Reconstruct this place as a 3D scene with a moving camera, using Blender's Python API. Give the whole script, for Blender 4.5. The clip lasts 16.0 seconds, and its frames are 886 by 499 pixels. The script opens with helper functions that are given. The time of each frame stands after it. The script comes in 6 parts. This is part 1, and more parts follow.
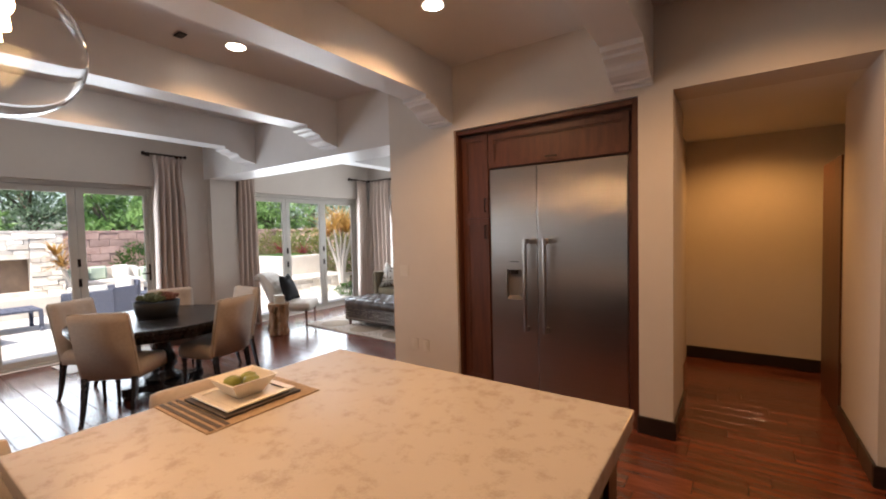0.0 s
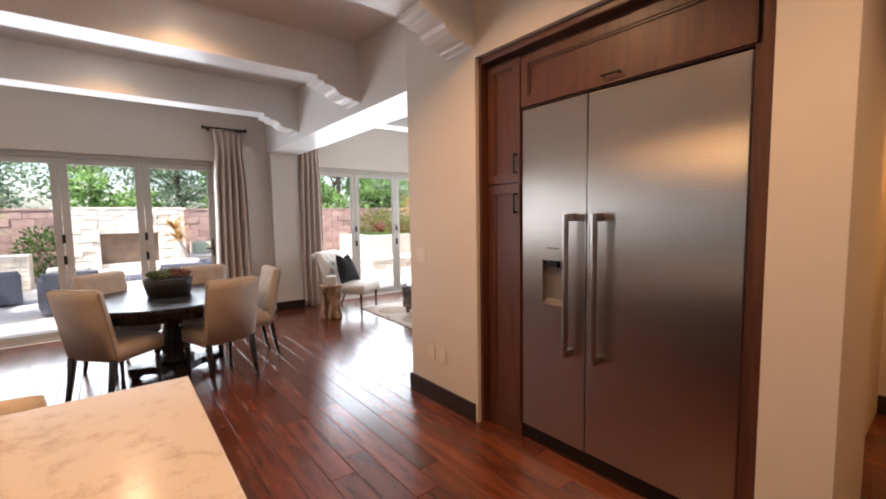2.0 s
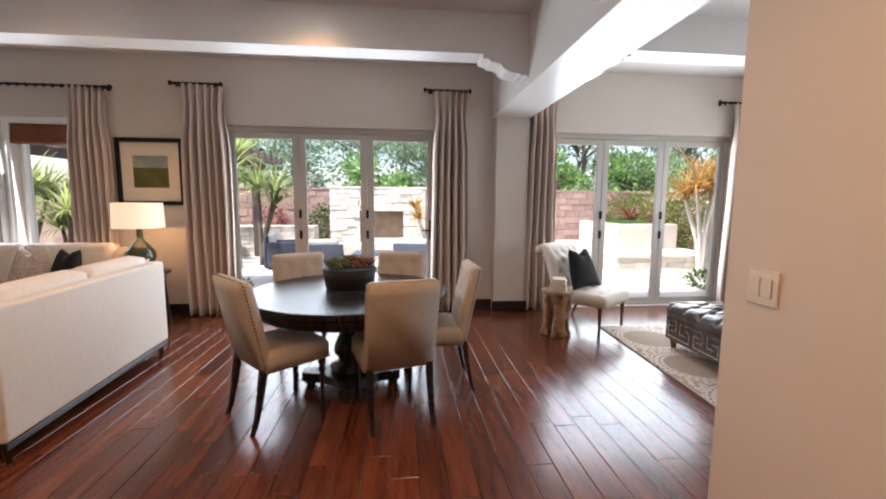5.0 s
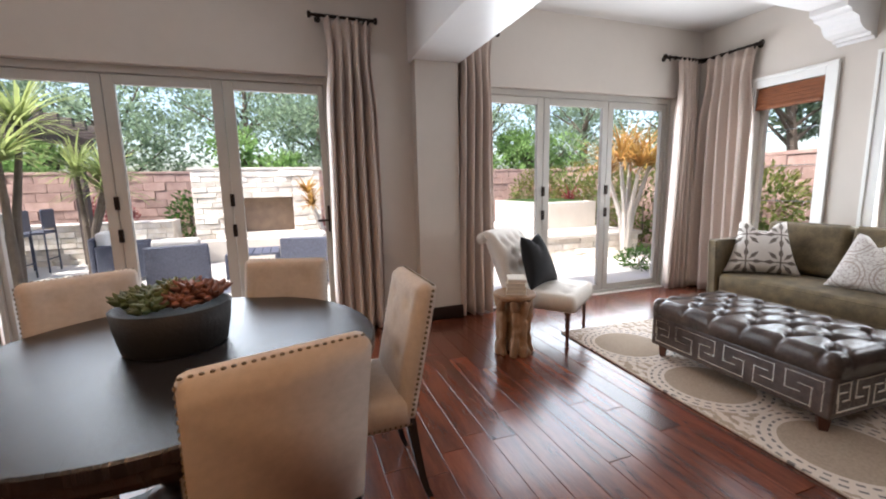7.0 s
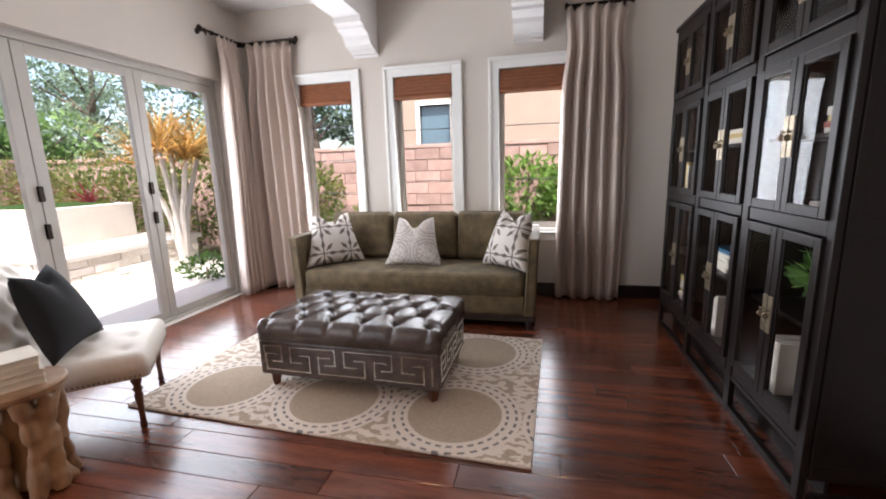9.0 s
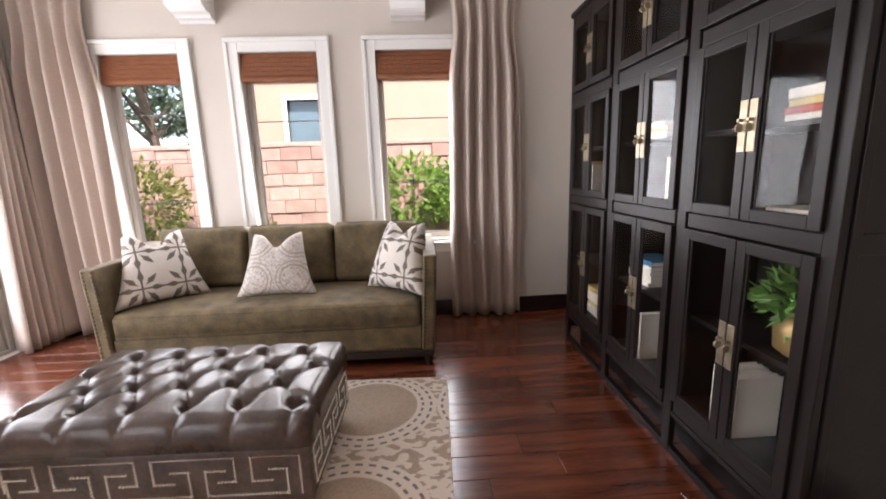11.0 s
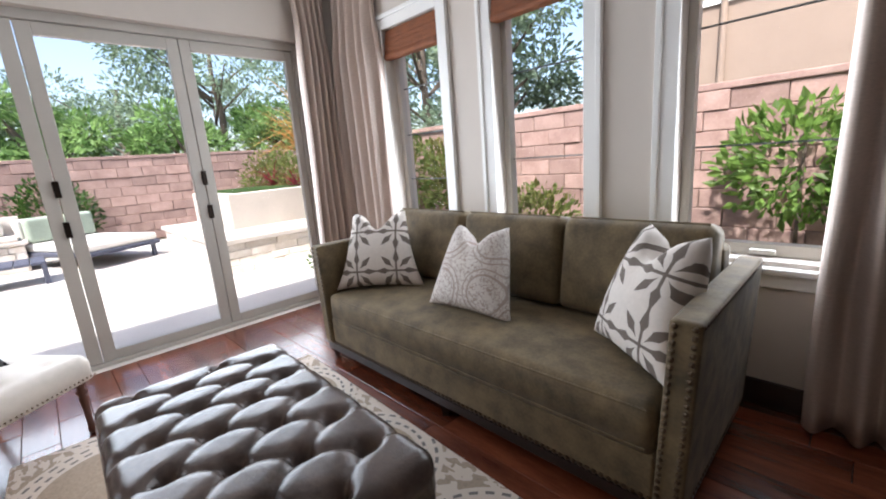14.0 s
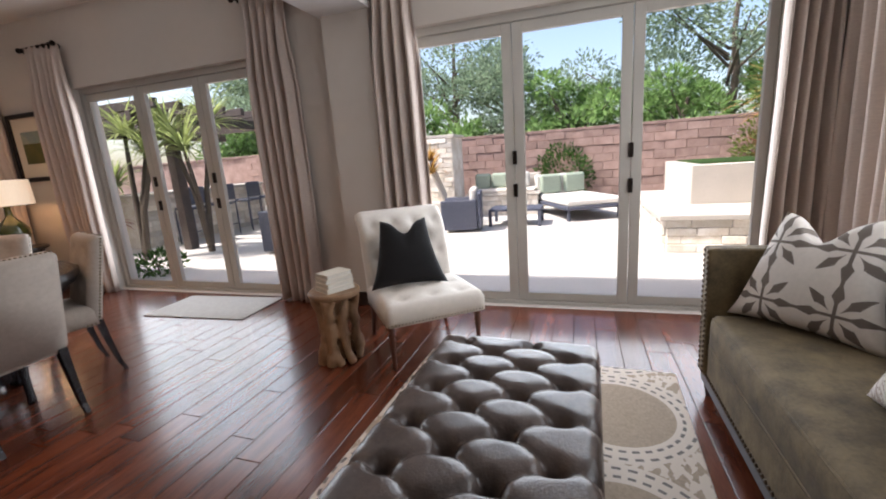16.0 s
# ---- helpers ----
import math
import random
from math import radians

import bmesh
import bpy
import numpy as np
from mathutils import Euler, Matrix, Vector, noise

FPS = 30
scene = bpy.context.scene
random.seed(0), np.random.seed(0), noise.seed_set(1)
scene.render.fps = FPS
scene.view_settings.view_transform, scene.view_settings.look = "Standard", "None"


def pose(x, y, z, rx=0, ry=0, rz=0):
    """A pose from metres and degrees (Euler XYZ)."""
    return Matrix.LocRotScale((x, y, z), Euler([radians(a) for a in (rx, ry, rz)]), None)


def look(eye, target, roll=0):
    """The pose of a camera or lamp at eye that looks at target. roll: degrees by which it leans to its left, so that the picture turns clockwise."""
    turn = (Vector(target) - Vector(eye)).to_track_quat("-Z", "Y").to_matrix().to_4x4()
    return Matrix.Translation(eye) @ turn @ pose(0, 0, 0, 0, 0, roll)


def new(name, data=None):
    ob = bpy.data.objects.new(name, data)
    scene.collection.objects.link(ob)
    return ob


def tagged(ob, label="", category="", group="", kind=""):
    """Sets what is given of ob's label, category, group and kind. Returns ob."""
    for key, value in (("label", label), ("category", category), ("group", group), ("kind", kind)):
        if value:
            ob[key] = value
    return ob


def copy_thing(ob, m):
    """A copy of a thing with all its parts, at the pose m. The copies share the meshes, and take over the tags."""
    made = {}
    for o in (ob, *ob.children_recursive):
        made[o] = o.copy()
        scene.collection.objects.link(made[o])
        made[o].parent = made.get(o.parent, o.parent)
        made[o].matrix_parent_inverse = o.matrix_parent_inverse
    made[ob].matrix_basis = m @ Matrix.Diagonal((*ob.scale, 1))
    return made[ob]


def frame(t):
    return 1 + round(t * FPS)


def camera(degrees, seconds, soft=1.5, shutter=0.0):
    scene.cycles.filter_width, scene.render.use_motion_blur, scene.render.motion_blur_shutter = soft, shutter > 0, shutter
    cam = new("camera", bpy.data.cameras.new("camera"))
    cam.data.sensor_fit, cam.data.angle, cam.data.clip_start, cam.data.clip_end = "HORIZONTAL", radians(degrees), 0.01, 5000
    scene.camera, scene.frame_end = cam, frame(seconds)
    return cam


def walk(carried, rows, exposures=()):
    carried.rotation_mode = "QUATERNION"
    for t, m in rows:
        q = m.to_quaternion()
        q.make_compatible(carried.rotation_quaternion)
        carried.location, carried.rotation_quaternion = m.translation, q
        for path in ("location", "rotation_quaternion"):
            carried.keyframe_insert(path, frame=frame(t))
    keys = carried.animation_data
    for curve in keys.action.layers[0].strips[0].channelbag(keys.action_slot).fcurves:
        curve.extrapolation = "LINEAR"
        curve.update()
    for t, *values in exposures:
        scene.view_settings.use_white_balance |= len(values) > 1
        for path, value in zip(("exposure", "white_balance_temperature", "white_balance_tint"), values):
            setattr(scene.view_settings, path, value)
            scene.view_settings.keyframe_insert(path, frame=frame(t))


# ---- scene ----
cam = camera(93.6, 16.0, soft=2.0)
PATH = [
    (0, (0.03, -0.02, 1.576), (-1.111, 1.62, 1.491), -1.4),
    (0.5, (0.044, 0.31, 1.586), (-0.912, 2.06, 1.441), -1.8),
    (1, (0.067, 0.703, 1.548), (-0.997, 2.386, 1.368), -1.9),
    (1.5, (-0.002, 1.083, 1.51), (-1.278, 2.614, 1.346), -1.5),
    (2, (-0.063, 1.425, 1.488), (-1.629, 2.659, 1.329), -0.9),
    (2.5, (-0.163, 1.713, 1.458), (-1.972, 2.546, 1.274), 0.3),
    (3, (-0.405, 1.903, 1.44), (-2.336, 2.386, 1.255), 0.6),
    (3.5, (-0.693, 2.069, 1.429), (-2.666, 2.351, 1.261), 0.2),
    (4, (-1.009, 2.213, 1.443), (-2.992, 2.392, 1.258), 0.3),
    (4.2, (-1.123, 2.22, 1.445), (-3.106, 2.394, 1.242), 0.5),
    (6.3, (-2.582, 2.189, 1.38), (-4.532, 2.531, 1.1), -1.8),
    (6.5, (-2.733, 2.203, 1.364), (-4.668, 2.616, 1.078), -1.8),
    (7, (-3.052, 2.279, 1.362), (-4.915, 2.941, 1.06), -1.2),
    (7.5, (-3.368, 2.303, 1.347), (-5.024, 3.382, 1.036), -1.7),
    (8, (-3.536, 2.423, 1.347), (-4.843, 3.898, 1.005), -2.5),
    (8.5, (-3.645, 2.564, 1.353), (-4.521, 4.323, 0.983), -2.1),
    (9, (-3.732, 2.701, 1.36), (-4.177, 4.614, 0.985), -1.7),
    (9.5, (-3.806, 2.807, 1.375), (-3.909, 4.769, 1.0), -1.9),
    (10, (-3.849, 2.938, 1.363), (-3.765, 4.902, 0.997), -1.7),
    (10.2, (-3.855, 3.01, 1.364), (-3.743, 4.973, 0.994), -1.8),
    (12.3, (-3.599, 4.148, 1.291), (-3.688, 6.107, 0.899), -2.6),
    (12.5, (-3.565, 4.247, 1.288), (-3.777, 6.195, 0.889), -2.9),
    (13, (-3.558, 4.473, 1.32), (-4.095, 6.353, 0.898), -3.2),
    (13.5, (-3.495, 4.698, 1.303), (-4.476, 6.392, 0.894), -4.7),
    (14, (-3.439, 4.854, 1.294), (-4.851, 6.203, 0.862), -4.4),
    (14.5, (-3.466, 5.025, 1.29), (-5.166, 5.991, 0.867), -4.8),
    (15, (-3.504, 5.241, 1.289), (-5.399, 5.737, 0.883), -4.8),
    (15.5, (-3.525, 5.392, 1.288), (-5.48, 5.324, 0.87), -3.8),
    (16, (-3.635, 5.49, 1.303), (-5.487, 4.866, 0.88), -4.0),
]
walk(cam, [(t, look(eye, target, roll)) for t, eye, target, roll in PATH],
     exposures=[(0, 1.45, 6250, 11), (0.5, 1.75, 6350, 13), (1.5, 1.8, 6350, 13), (3.5, 1.7, 6200, 12), (6.3, 1.6, 6250, 12), (8, 1.5, 6300, 14), (9.5, 1.7, 6450, 16), (12.5, 2.0, 6850, 20), (13, 1.95, 6750, 19), (13.5, 1.65, 6400, 15), (14.5, 1.25, 6100, 13), (16, 1.05, 6400, 14)])

# ---- world, sun, large lights ----
world = bpy.data.worlds.new("world")
scene.world = world
world.use_nodes = True
wn = world.node_tree.nodes
sky = wn.new("ShaderNodeTexSky")
sky.sky_type, sky.sun_disc = "NISHITA", False
sky.sun_elevation, sky.sun_rotation = radians(57), radians(156)
sky.dust_density = 3.0
sky.ozone_density = 0.2
wn["Background"].inputs["Strength"].default_value = 0.15
world.node_tree.links.new(sky.outputs[0], wn["Background"].inputs["Color"])


def lamp(name, kind, energy, color, m, **more):
    data = bpy.data.lights.new(name, kind)
    data.energy, data.color = energy, color
    for key, value in more.items():
        if key == "size":
            data.size = value
        if key == "size_y":
            data.shape, data.size_y = "RECTANGLE", value
        if key == "disk":
            data.shape, data.size = "DISK", value
        if key == "angle":
            data.angle = radians(value)
        if key == "spread":
            data.spread = radians(value)
        if key == "soft":
            data.shadow_soft_size = value
        if key == "spot":
            data.spot_size, data.spot_blend = radians(value), 0.7
    ob = new(name, data)
    ob.matrix_world = m
    return ob


SUN = Vector((0.22, -0.50, 0.85))
lamp("sun", "SUN", 3.9, (1.0, 0.95, 0.88), look(SUN, (0, 0, 0)), angle=2.0)
DAY = (0.88, 0.95, 1.0)
lamp("daylight_patio_door", "AREA", 26, DAY, look((-7.12, 1.37, 1.3), (0, 1.37, 0.9)), size=2.4, size_y=2.0)
lamp("daylight_garden_door", "AREA", 34, DAY, look((-7.12, 5.4, 1.3), (0, 5.4, 0.9)), size=2.5, size_y=2.0)
lamp("daylight_west_windows", "AREA", 18, DAY, look((-7.12, -2.5, 1.5), (0, -2.5, 0.9)), size=1.9, size_y=1.3)
for cx in (-6.0, -4.91, -3.77):
    lamp("daylight_north_window", "AREA", 8, DAY, look((cx, 7.22, 1.4), (cx, 0, 0.9)), size=0.62, size_y=1.3)
WARM = (1.0, 0.56, 0.26)
DOWN = [(-1.69, 2.40), (-3.37, 1.92), (-5.07, 1.44), (-1.35, 0.2), (0.3, 2.45), (-3.2, -0.6), (-4.9, -0.6)]
for cx, cy in DOWN:
    lamp("downlight_lamp", "SPOT", 36 if cx > -2.5 else 14, WARM, look((cx, cy, 3.12), (cx, cy, 0)), soft=0.06, spot=144)
lamp("hall_lamp", "SPOT", 30, (1.0, 0.47, 0.13), look((0.25, 5.0, 2.53), (0.2, 5.1, 0)), soft=0.2, spot=158)


# ---- materials ----


def material(name, base, rough=0.6, metal=0.0, noise_scale=0.0, amount=0.15, bump=0.0, bump_scale=80.0, stretch=(1, 1, 1), second=None, coat=0.0, sheen=0.0, island=0.0, obj_random=0.0, spec=0.5, lo=0.45):
    m = bpy.data.materials.new(name)
    m.use_nodes = True
    nt = m.node_tree
    b = nt.nodes["Principled BSDF"]
    b.inputs["Roughness"].default_value = rough
    b.inputs["Metallic"].default_value = metal
    b.inputs["Coat Weight"].default_value = coat
    b.inputs["Coat Roughness"].default_value = 0.12
    b.inputs["Sheen Weight"].default_value = sheen
    b.inputs["Specular IOR Level"].default_value = spec
    b.inputs["Base Color"].default_value = (*base, 1)
    tc = nt.nodes.new("ShaderNodeTexCoord")
    mp = nt.nodes.new("ShaderNodeMapping")
    mp.inputs["Scale"].default_value = stretch
    nt.links.new(tc.outputs["Object"], mp.inputs["Vector"])
    if obj_random or island:
        info = nt.nodes.new("ShaderNodeObjectInfo")
        addv = nt.nodes.new("ShaderNodeVectorMath")
        sc = nt.nodes.new("ShaderNodeMath")
        sc.operation = "MULTIPLY"
        sc.inputs[1].default_value = 37.0
        nt.links.new(info.outputs["Random"], sc.inputs[0])
        nt.links.new(tc.outputs["Object"], addv.inputs[0])
        nt.links.new(sc.outputs[0], addv.inputs[1])
        nt.links.new(addv.outputs[0], mp.inputs["Vector"])
    if noise_scale:
        second = second or tuple(c * (1 - amount * 2) for c in base)
        n1 = nt.nodes.new("ShaderNodeTexNoise")
        n1.inputs["Scale"].default_value = noise_scale
        n1.inputs["Detail"].default_value = 5
        n2 = nt.nodes.new("ShaderNodeTexNoise")
        n2.inputs["Scale"].default_value = noise_scale * 9
        n2.inputs["Detail"].default_value = 3
        mx = nt.nodes.new("ShaderNodeMath")
        mx.operation = "MULTIPLY_ADD"
        mx.inputs[1].default_value = 0.35
        ramp = nt.nodes.new("ShaderNodeMapRange")
        ramp.inputs["From Min"].default_value = lo
        ramp.inputs["From Max"].default_value = 0.9
        mix = nt.nodes.new("ShaderNodeMix")
        mix.data_type = "RGBA"
        mix.inputs[6].default_value = (*base, 1)
        mix.inputs[7].default_value = (*second, 1)
        nt.links.new(mp.outputs[0], n1.inputs["Vector"])
        nt.links.new(mp.outputs[0], n2.inputs["Vector"])
        nt.links.new(n2.outputs[0], mx.inputs[0])
        nt.links.new(n1.outputs[0], mx.inputs[2])
        nt.links.new(mx.outputs[0], ramp.inputs["Value"])
        nt.links.new(ramp.outputs[0], mix.inputs[0])
        out = mix.outputs[2]
        if obj_random or island:
            hsv = nt.nodes.new("ShaderNodeHueSaturation")
            mr = nt.nodes.new("ShaderNodeMapRange")
            k = obj_random or island
            mr.inputs["To Min"].default_value = 1 - k
            mr.inputs["To Max"].default_value = 1 + k
            if obj_random:
                nt.links.new(info.outputs["Random"], mr.inputs["Value"])
            else:
                geo = nt.nodes.new("ShaderNodeNewGeometry")
                nt.links.new(geo.outputs["Random Per Island"], mr.inputs["Value"])
            nt.links.new(mr.outputs[0], hsv.inputs["Value"])
            nt.links.new(out, hsv.inputs["Color"])
            out = hsv.outputs[0]
        nt.links.new(out, b.inputs["Base Color"])
    if bump:
        n3 = nt.nodes.new("ShaderNodeTexNoise")
        n3.inputs["Scale"].default_value = bump_scale
        n3.inputs["Detail"].default_value = 4
        bp = nt.nodes.new("ShaderNodeBump")
        bp.inputs["Strength"].default_value = bump
        bp.inputs["Distance"].default_value = 0.01
        nt.links.new(mp.outputs[0], n3.inputs["Vector"])
        nt.links.new(n3.outputs[0], bp.inputs["Height"])
        nt.links.new(bp.outputs[0], b.inputs["Normal"])
    return m


def emitter(name, color, strength):
    m = bpy.data.materials.new(name)
    m.use_nodes = True
    b = m.node_tree.nodes["Principled BSDF"]
    b.inputs["Base Color"].default_value = (*color, 1)
    b.inputs["Emission Color"].default_value = (*color, 1)
    b.inputs["Emission Strength"].default_value = strength
    return m


def glass_material(name, tint=(1, 1, 1), rough=0.0, ior=1.45):
    m = bpy.data.materials.new(name)
    m.use_nodes = True
    b = m.node_tree.nodes["Principled BSDF"]
    b.inputs["Base Color"].default_value = (*tint, 1)
    b.inputs["Transmission Weight"].default_value = 1.0
    b.inputs["Roughness"].default_value = rough
    b.inputs["IOR"].default_value = ior
    return m


WALL = material("wall_paint", (0.60, 0.54, 0.48), 0.75, noise_scale=1.2, amount=0.03, bump=0.06, bump_scale=120)
CEIL = material("ceiling_paint", (0.72, 0.69, 0.66), 0.8, noise_scale=1.0, amount=0.02, bump=0.05, bump_scale=120)
BEAM = material("beam_paint", (0.72, 0.695, 0.675), 0.35, noise_scale=2.0, amount=0.03, bump=0.04, bump_scale=60)
TRIM = material("white_trim_paint", (0.78, 0.77, 0.74), 0.35, noise_scale=3.0, amount=0.02)
FRAMEP = material("door_frame_paint", (0.50, 0.47, 0.42), 0.4, noise_scale=4.0, amount=0.04)
ESPRESSO = material("espresso_wood", (0.018, 0.010, 0.008), 0.35, noise_scale=6, amount=0.2, stretch=(1, 8, 8), coat=0.3)
FLOORW = material("floor_boards", (0.150, 0.042, 0.019), 0.22, noise_scale=2.2, second=(0.055, 0.012, 0.006), bump=0.12, bump_scale=14, stretch=(1, 7, 7), coat=0.25, obj_random=0.35, spec=0.5)
SUBFLOOR = material("board_gap", (0.03, 0.012, 0.008), 0.7, noise_scale=5)
CHERRY = material("cabinet_wood", (0.11, 0.038, 0.020), 0.4, noise_scale=3, second=(0.06, 0.02, 0.012), stretch=(9, 9, 1))
IRON = material("dark_bronze", (0.03, 0.02, 0.015), 0.4, metal=0.8, noise_scale=8)
CURTAIN = material("linen_curtain", (0.57, 0.465, 0.40), 0.7, noise_scale=30, amount=0.08, stretch=(1, 1, 6), bump=0.1, bump_scale=300)
GLASS = glass_material("window_glass", (1, 1, 1), 0.0, 1.0 + 0.05)
WOVEN = material("woven_shade", (0.30, 0.095, 0.028), 0.6, noise_scale=12, second=(0.13, 0.036, 0.012), stretch=(1, 1, 14), bump=0.5, bump_scale=90)
LINEN = material("oatmeal_upholstery", (0.47, 0.405, 0.345), 0.9, noise_scale=40, amount=0.06, bump=0.15, bump_scale=400)
WHITEF = material("cream_upholstery", (0.68, 0.62, 0.55), 0.85, noise_scale=30, amount=0.04, bump=0.15, bump_scale=300, sheen=0.05)
BLACKW = material("ebonised_wood", (0.009, 0.009, 0.012), 0.24, noise_scale=2.5, second=(0.019, 0.018, 0.020), stretch=(1, 14, 1), bump=0.2, bump_scale=20)
BLACKC = material("black_cloth", (0.006, 0.005, 0.006), 0.9, noise_scale=60, bump=0.3, bump_scale=200)
OLIVE = material("olive_velvet", (0.172, 0.120, 0.057), 0.8, noise_scale=9, second=(0.058, 0.041, 0.019), sheen=0.04, bump=0.25, bump_scale=26)
LEATHER = material("brown_leather", (0.100, 0.072, 0.061), 0.22, noise_scale=6, second=(0.042, 0.031, 0.027), bump=0.18, bump_scale=150)
BRASS = material("aged_brass", (0.17, 0.125, 0.075), 0.42, metal=1.0, noise_scale=20)
NICKEL = material("nickel_nail", (0.75, 0.72, 0.66), 0.25, metal=1.0)
STEEL = material("brushed_steel", (0.52, 0.475, 0.44), 0.27, metal=1.0, noise_scale=2, amount=0.04, stretch=(1, 1, 60))
QUARTZ = material("quartz_counter", (0.50, 0.455, 0.415), 0.17, noise_scale=16, second=(0.40, 0.35, 0.30), lo=0.70)
CASEW = material("black_lacquer", (0.013, 0.0085, 0.0075), 0.38, noise_scale=4, spec=0.25, bump=0.1, bump_scale=30)
CONCRETE = material("patio_concrete", (0.55, 0.52, 0.48), 0.8, noise_scale=1.5, amount=0.05, bump=0.2, bump_scale=40)
BARM = material("glazing_bar_metal", (0.12, 0.13, 0.13), 0.4, metal=0.3)
LATCH = material("pale_brass", (0.42, 0.35, 0.25), 0.4, metal=0.9, noise_scale=30, amount=0.2)
POTHOS = material("pothos_leaf", (0.13, 0.25, 0.06), 0.4, noise_scale=9, second=(0.06, 0.13, 0.03), island=0.35)
NAILH = material("antique_nail", (0.10, 0.07, 0.045), 0.35, metal=0.9)
for key, value in (("Anisotropic", 0.85), ("Roughness", 0.30)):
    STEEL.node_tree.nodes["Principled BSDF"].inputs[key].default_value = value
tang = STEEL.node_tree.nodes.new("ShaderNodeTangent")
tang.direction_type, tang.axis = "RADIAL", "Z"
STEEL.node_tree.links.new(tang.outputs[0], STEEL.node_tree.nodes["Principled BSDF"].inputs["Tangent"])
DISP = material("dispenser_plastic", (0.16, 0.145, 0.14), 0.4, noise_scale=5, amount=0.05)
PAPER = material("book_pages", (0.7, 0.66, 0.58), 0.8, noise_scale=30, amount=0.05)

# ---- mesh helpers ----


def finish(name, bm, mat, smooth=False):
    me = bpy.data.meshes.new(name)
    bmesh.ops.recalc_face_normals(bm, faces=bm.faces)
    bm.to_mesh(me)
    bm.free()
    me.materials.append(mat)
    if smooth:
        me.shade_smooth()
    return me


def part(name, bm, mat, parent=None, label="", smooth=False):
    ob = new(name, finish(name, bm, mat, smooth))
    if parent is not None:
        ob.parent = parent
    if label:
        ob["label"] = label
    if name in ("nailhead_trim", "fringe"):
        ob["kind"] = "stuff"
    return ob


def setting(name, bm, mat, label="", smooth=False):
    return tagged(part(name, bm, mat, None, "", smooth), label=label, kind="structure")


def thing(name, x=0.0, y=0.0, z=0.0, rz=0.0, label="", category="", group=""):
    ob = new(name)
    ob.matrix_basis = pose(x, y, z, 0, 0, rz)
    return tagged(ob, label, category, group)


def box(bm, x0, x1, y0, y1, z0, z1, m=None):
    vs = [bm.verts.new((x, y, z)) for x in (x0, x1) for y in (y0, y1) for z in (z0, z1)]
    if m is not None:
        for v in vs:
            v.co = m @ v.co
    for f in ((0, 1, 3, 2), (4, 6, 7, 5), (0, 4, 5, 1), (2, 3, 7, 6), (0, 2, 6, 4), (1, 5, 7, 3)):
        bm.faces.new([vs[i] for i in f])
    return bm


def cube(*a, m=None):
    return box(bmesh.new(), *a, m=m)


def merge(bm, other, m=None):
    me = bpy.data.meshes.new("t")
    other.to_mesh(me)
    other.free()
    if m is not None:
        me.transform(m)
    bm.from_mesh(me)
    bpy.data.meshes.remove(me)
    return bm


def rbox(x0, x1, y0, y1, z0, z1, r=0.01, seg=2, m=None, into=None):
    b = cube(x0, x1, y0, y1, z0, z1)
    bmesh.ops.bevel(b, geom=list(b.edges), offset=r, segments=seg, profile=0.5, affect="EDGES")
    if m is not None:
        b.transform(m)
    return merge(into, b) if into is not None else b


def rod(bm, p, q, r, r2=None, seg=12):
    p, q = Vector(p), Vector(q)
    d = q - p
    m = Matrix.Translation((p + q) / 2) @ d.to_track_quat("Z", "Y").to_matrix().to_4x4()
    bmesh.ops.create_cone(bm, cap_ends=True, segments=seg, radius1=r, radius2=r if r2 is None else r2, depth=d.length, matrix=m)
    return bm


def lathe(bm, profile, seg=32, cx=0.0, cy=0.0):
    rings = []
    for r, z in profile:
        rings.append([bm.verts.new((cx + r * math.cos(2 * math.pi * i / seg), cy + r * math.sin(2 * math.pi * i / seg), z)) for i in range(seg)])
    for a, b in zip(rings, rings[1:]):
        for i in range(seg):
            bm.faces.new((a[i], a[(i + 1) % seg], b[(i + 1) % seg], b[i]))
    bm.faces.new(rings[0][::-1])
    bm.faces.new(rings[-1])
    return bm


def slab(bm, outline, t0, t1, axis="y"):
    """A flat outline extruded from t0 to t1 along an axis."""
    def at(a, b, t):
        return {"y": (a, t, b), "x": (t, a, b), "z": (a, b, t)}[axis]
    lo = [bm.verts.new(at(a, b, t0)) for a, b in outline]
    hi = [bm.verts.new(at(a, b, t1)) for a, b in outline]
    bm.faces.new(lo)
    bm.faces.new(hi[::-1])
    n = len(lo)
    for i in range(n):
        bm.faces.new((lo[i], hi[i], hi[(i + 1) % n], lo[(i + 1) % n]))
    return bm


def wall(axis, a, b, s0, s1, z0, z1, openings=()):
    """A wall across a..b on its axis, along s0..s1, with openings (s, s, z, z)."""
    bm = bmesh.new()
    ss = sorted({s0, s1, *[o[0] for o in openings], *[o[1] for o in openings]})
    zs = sorted({z0, z1, *[o[2] for o in openings], *[o[3] for o in openings]})
    for u, v in zip(ss, ss[1:]):
        run = None
        for p, q in zip(zs, zs[1:]):
            hole = any(o[0] <= (u + v) / 2 <= o[1] and o[2] <= (p + q) / 2 <= o[3] for o in openings)
            if not hole:
                run = [p, q] if run is None else [run[0], q]
            if hole or q == zs[-1]:
                if run:
                    (box(bm, a, b, u, v, *run) if axis == "x" else box(bm, u, v, a, b, *run))
                run = None
    bmesh.ops.remove_doubles(bm, verts=bm.verts, dist=1e-5)
    return bm


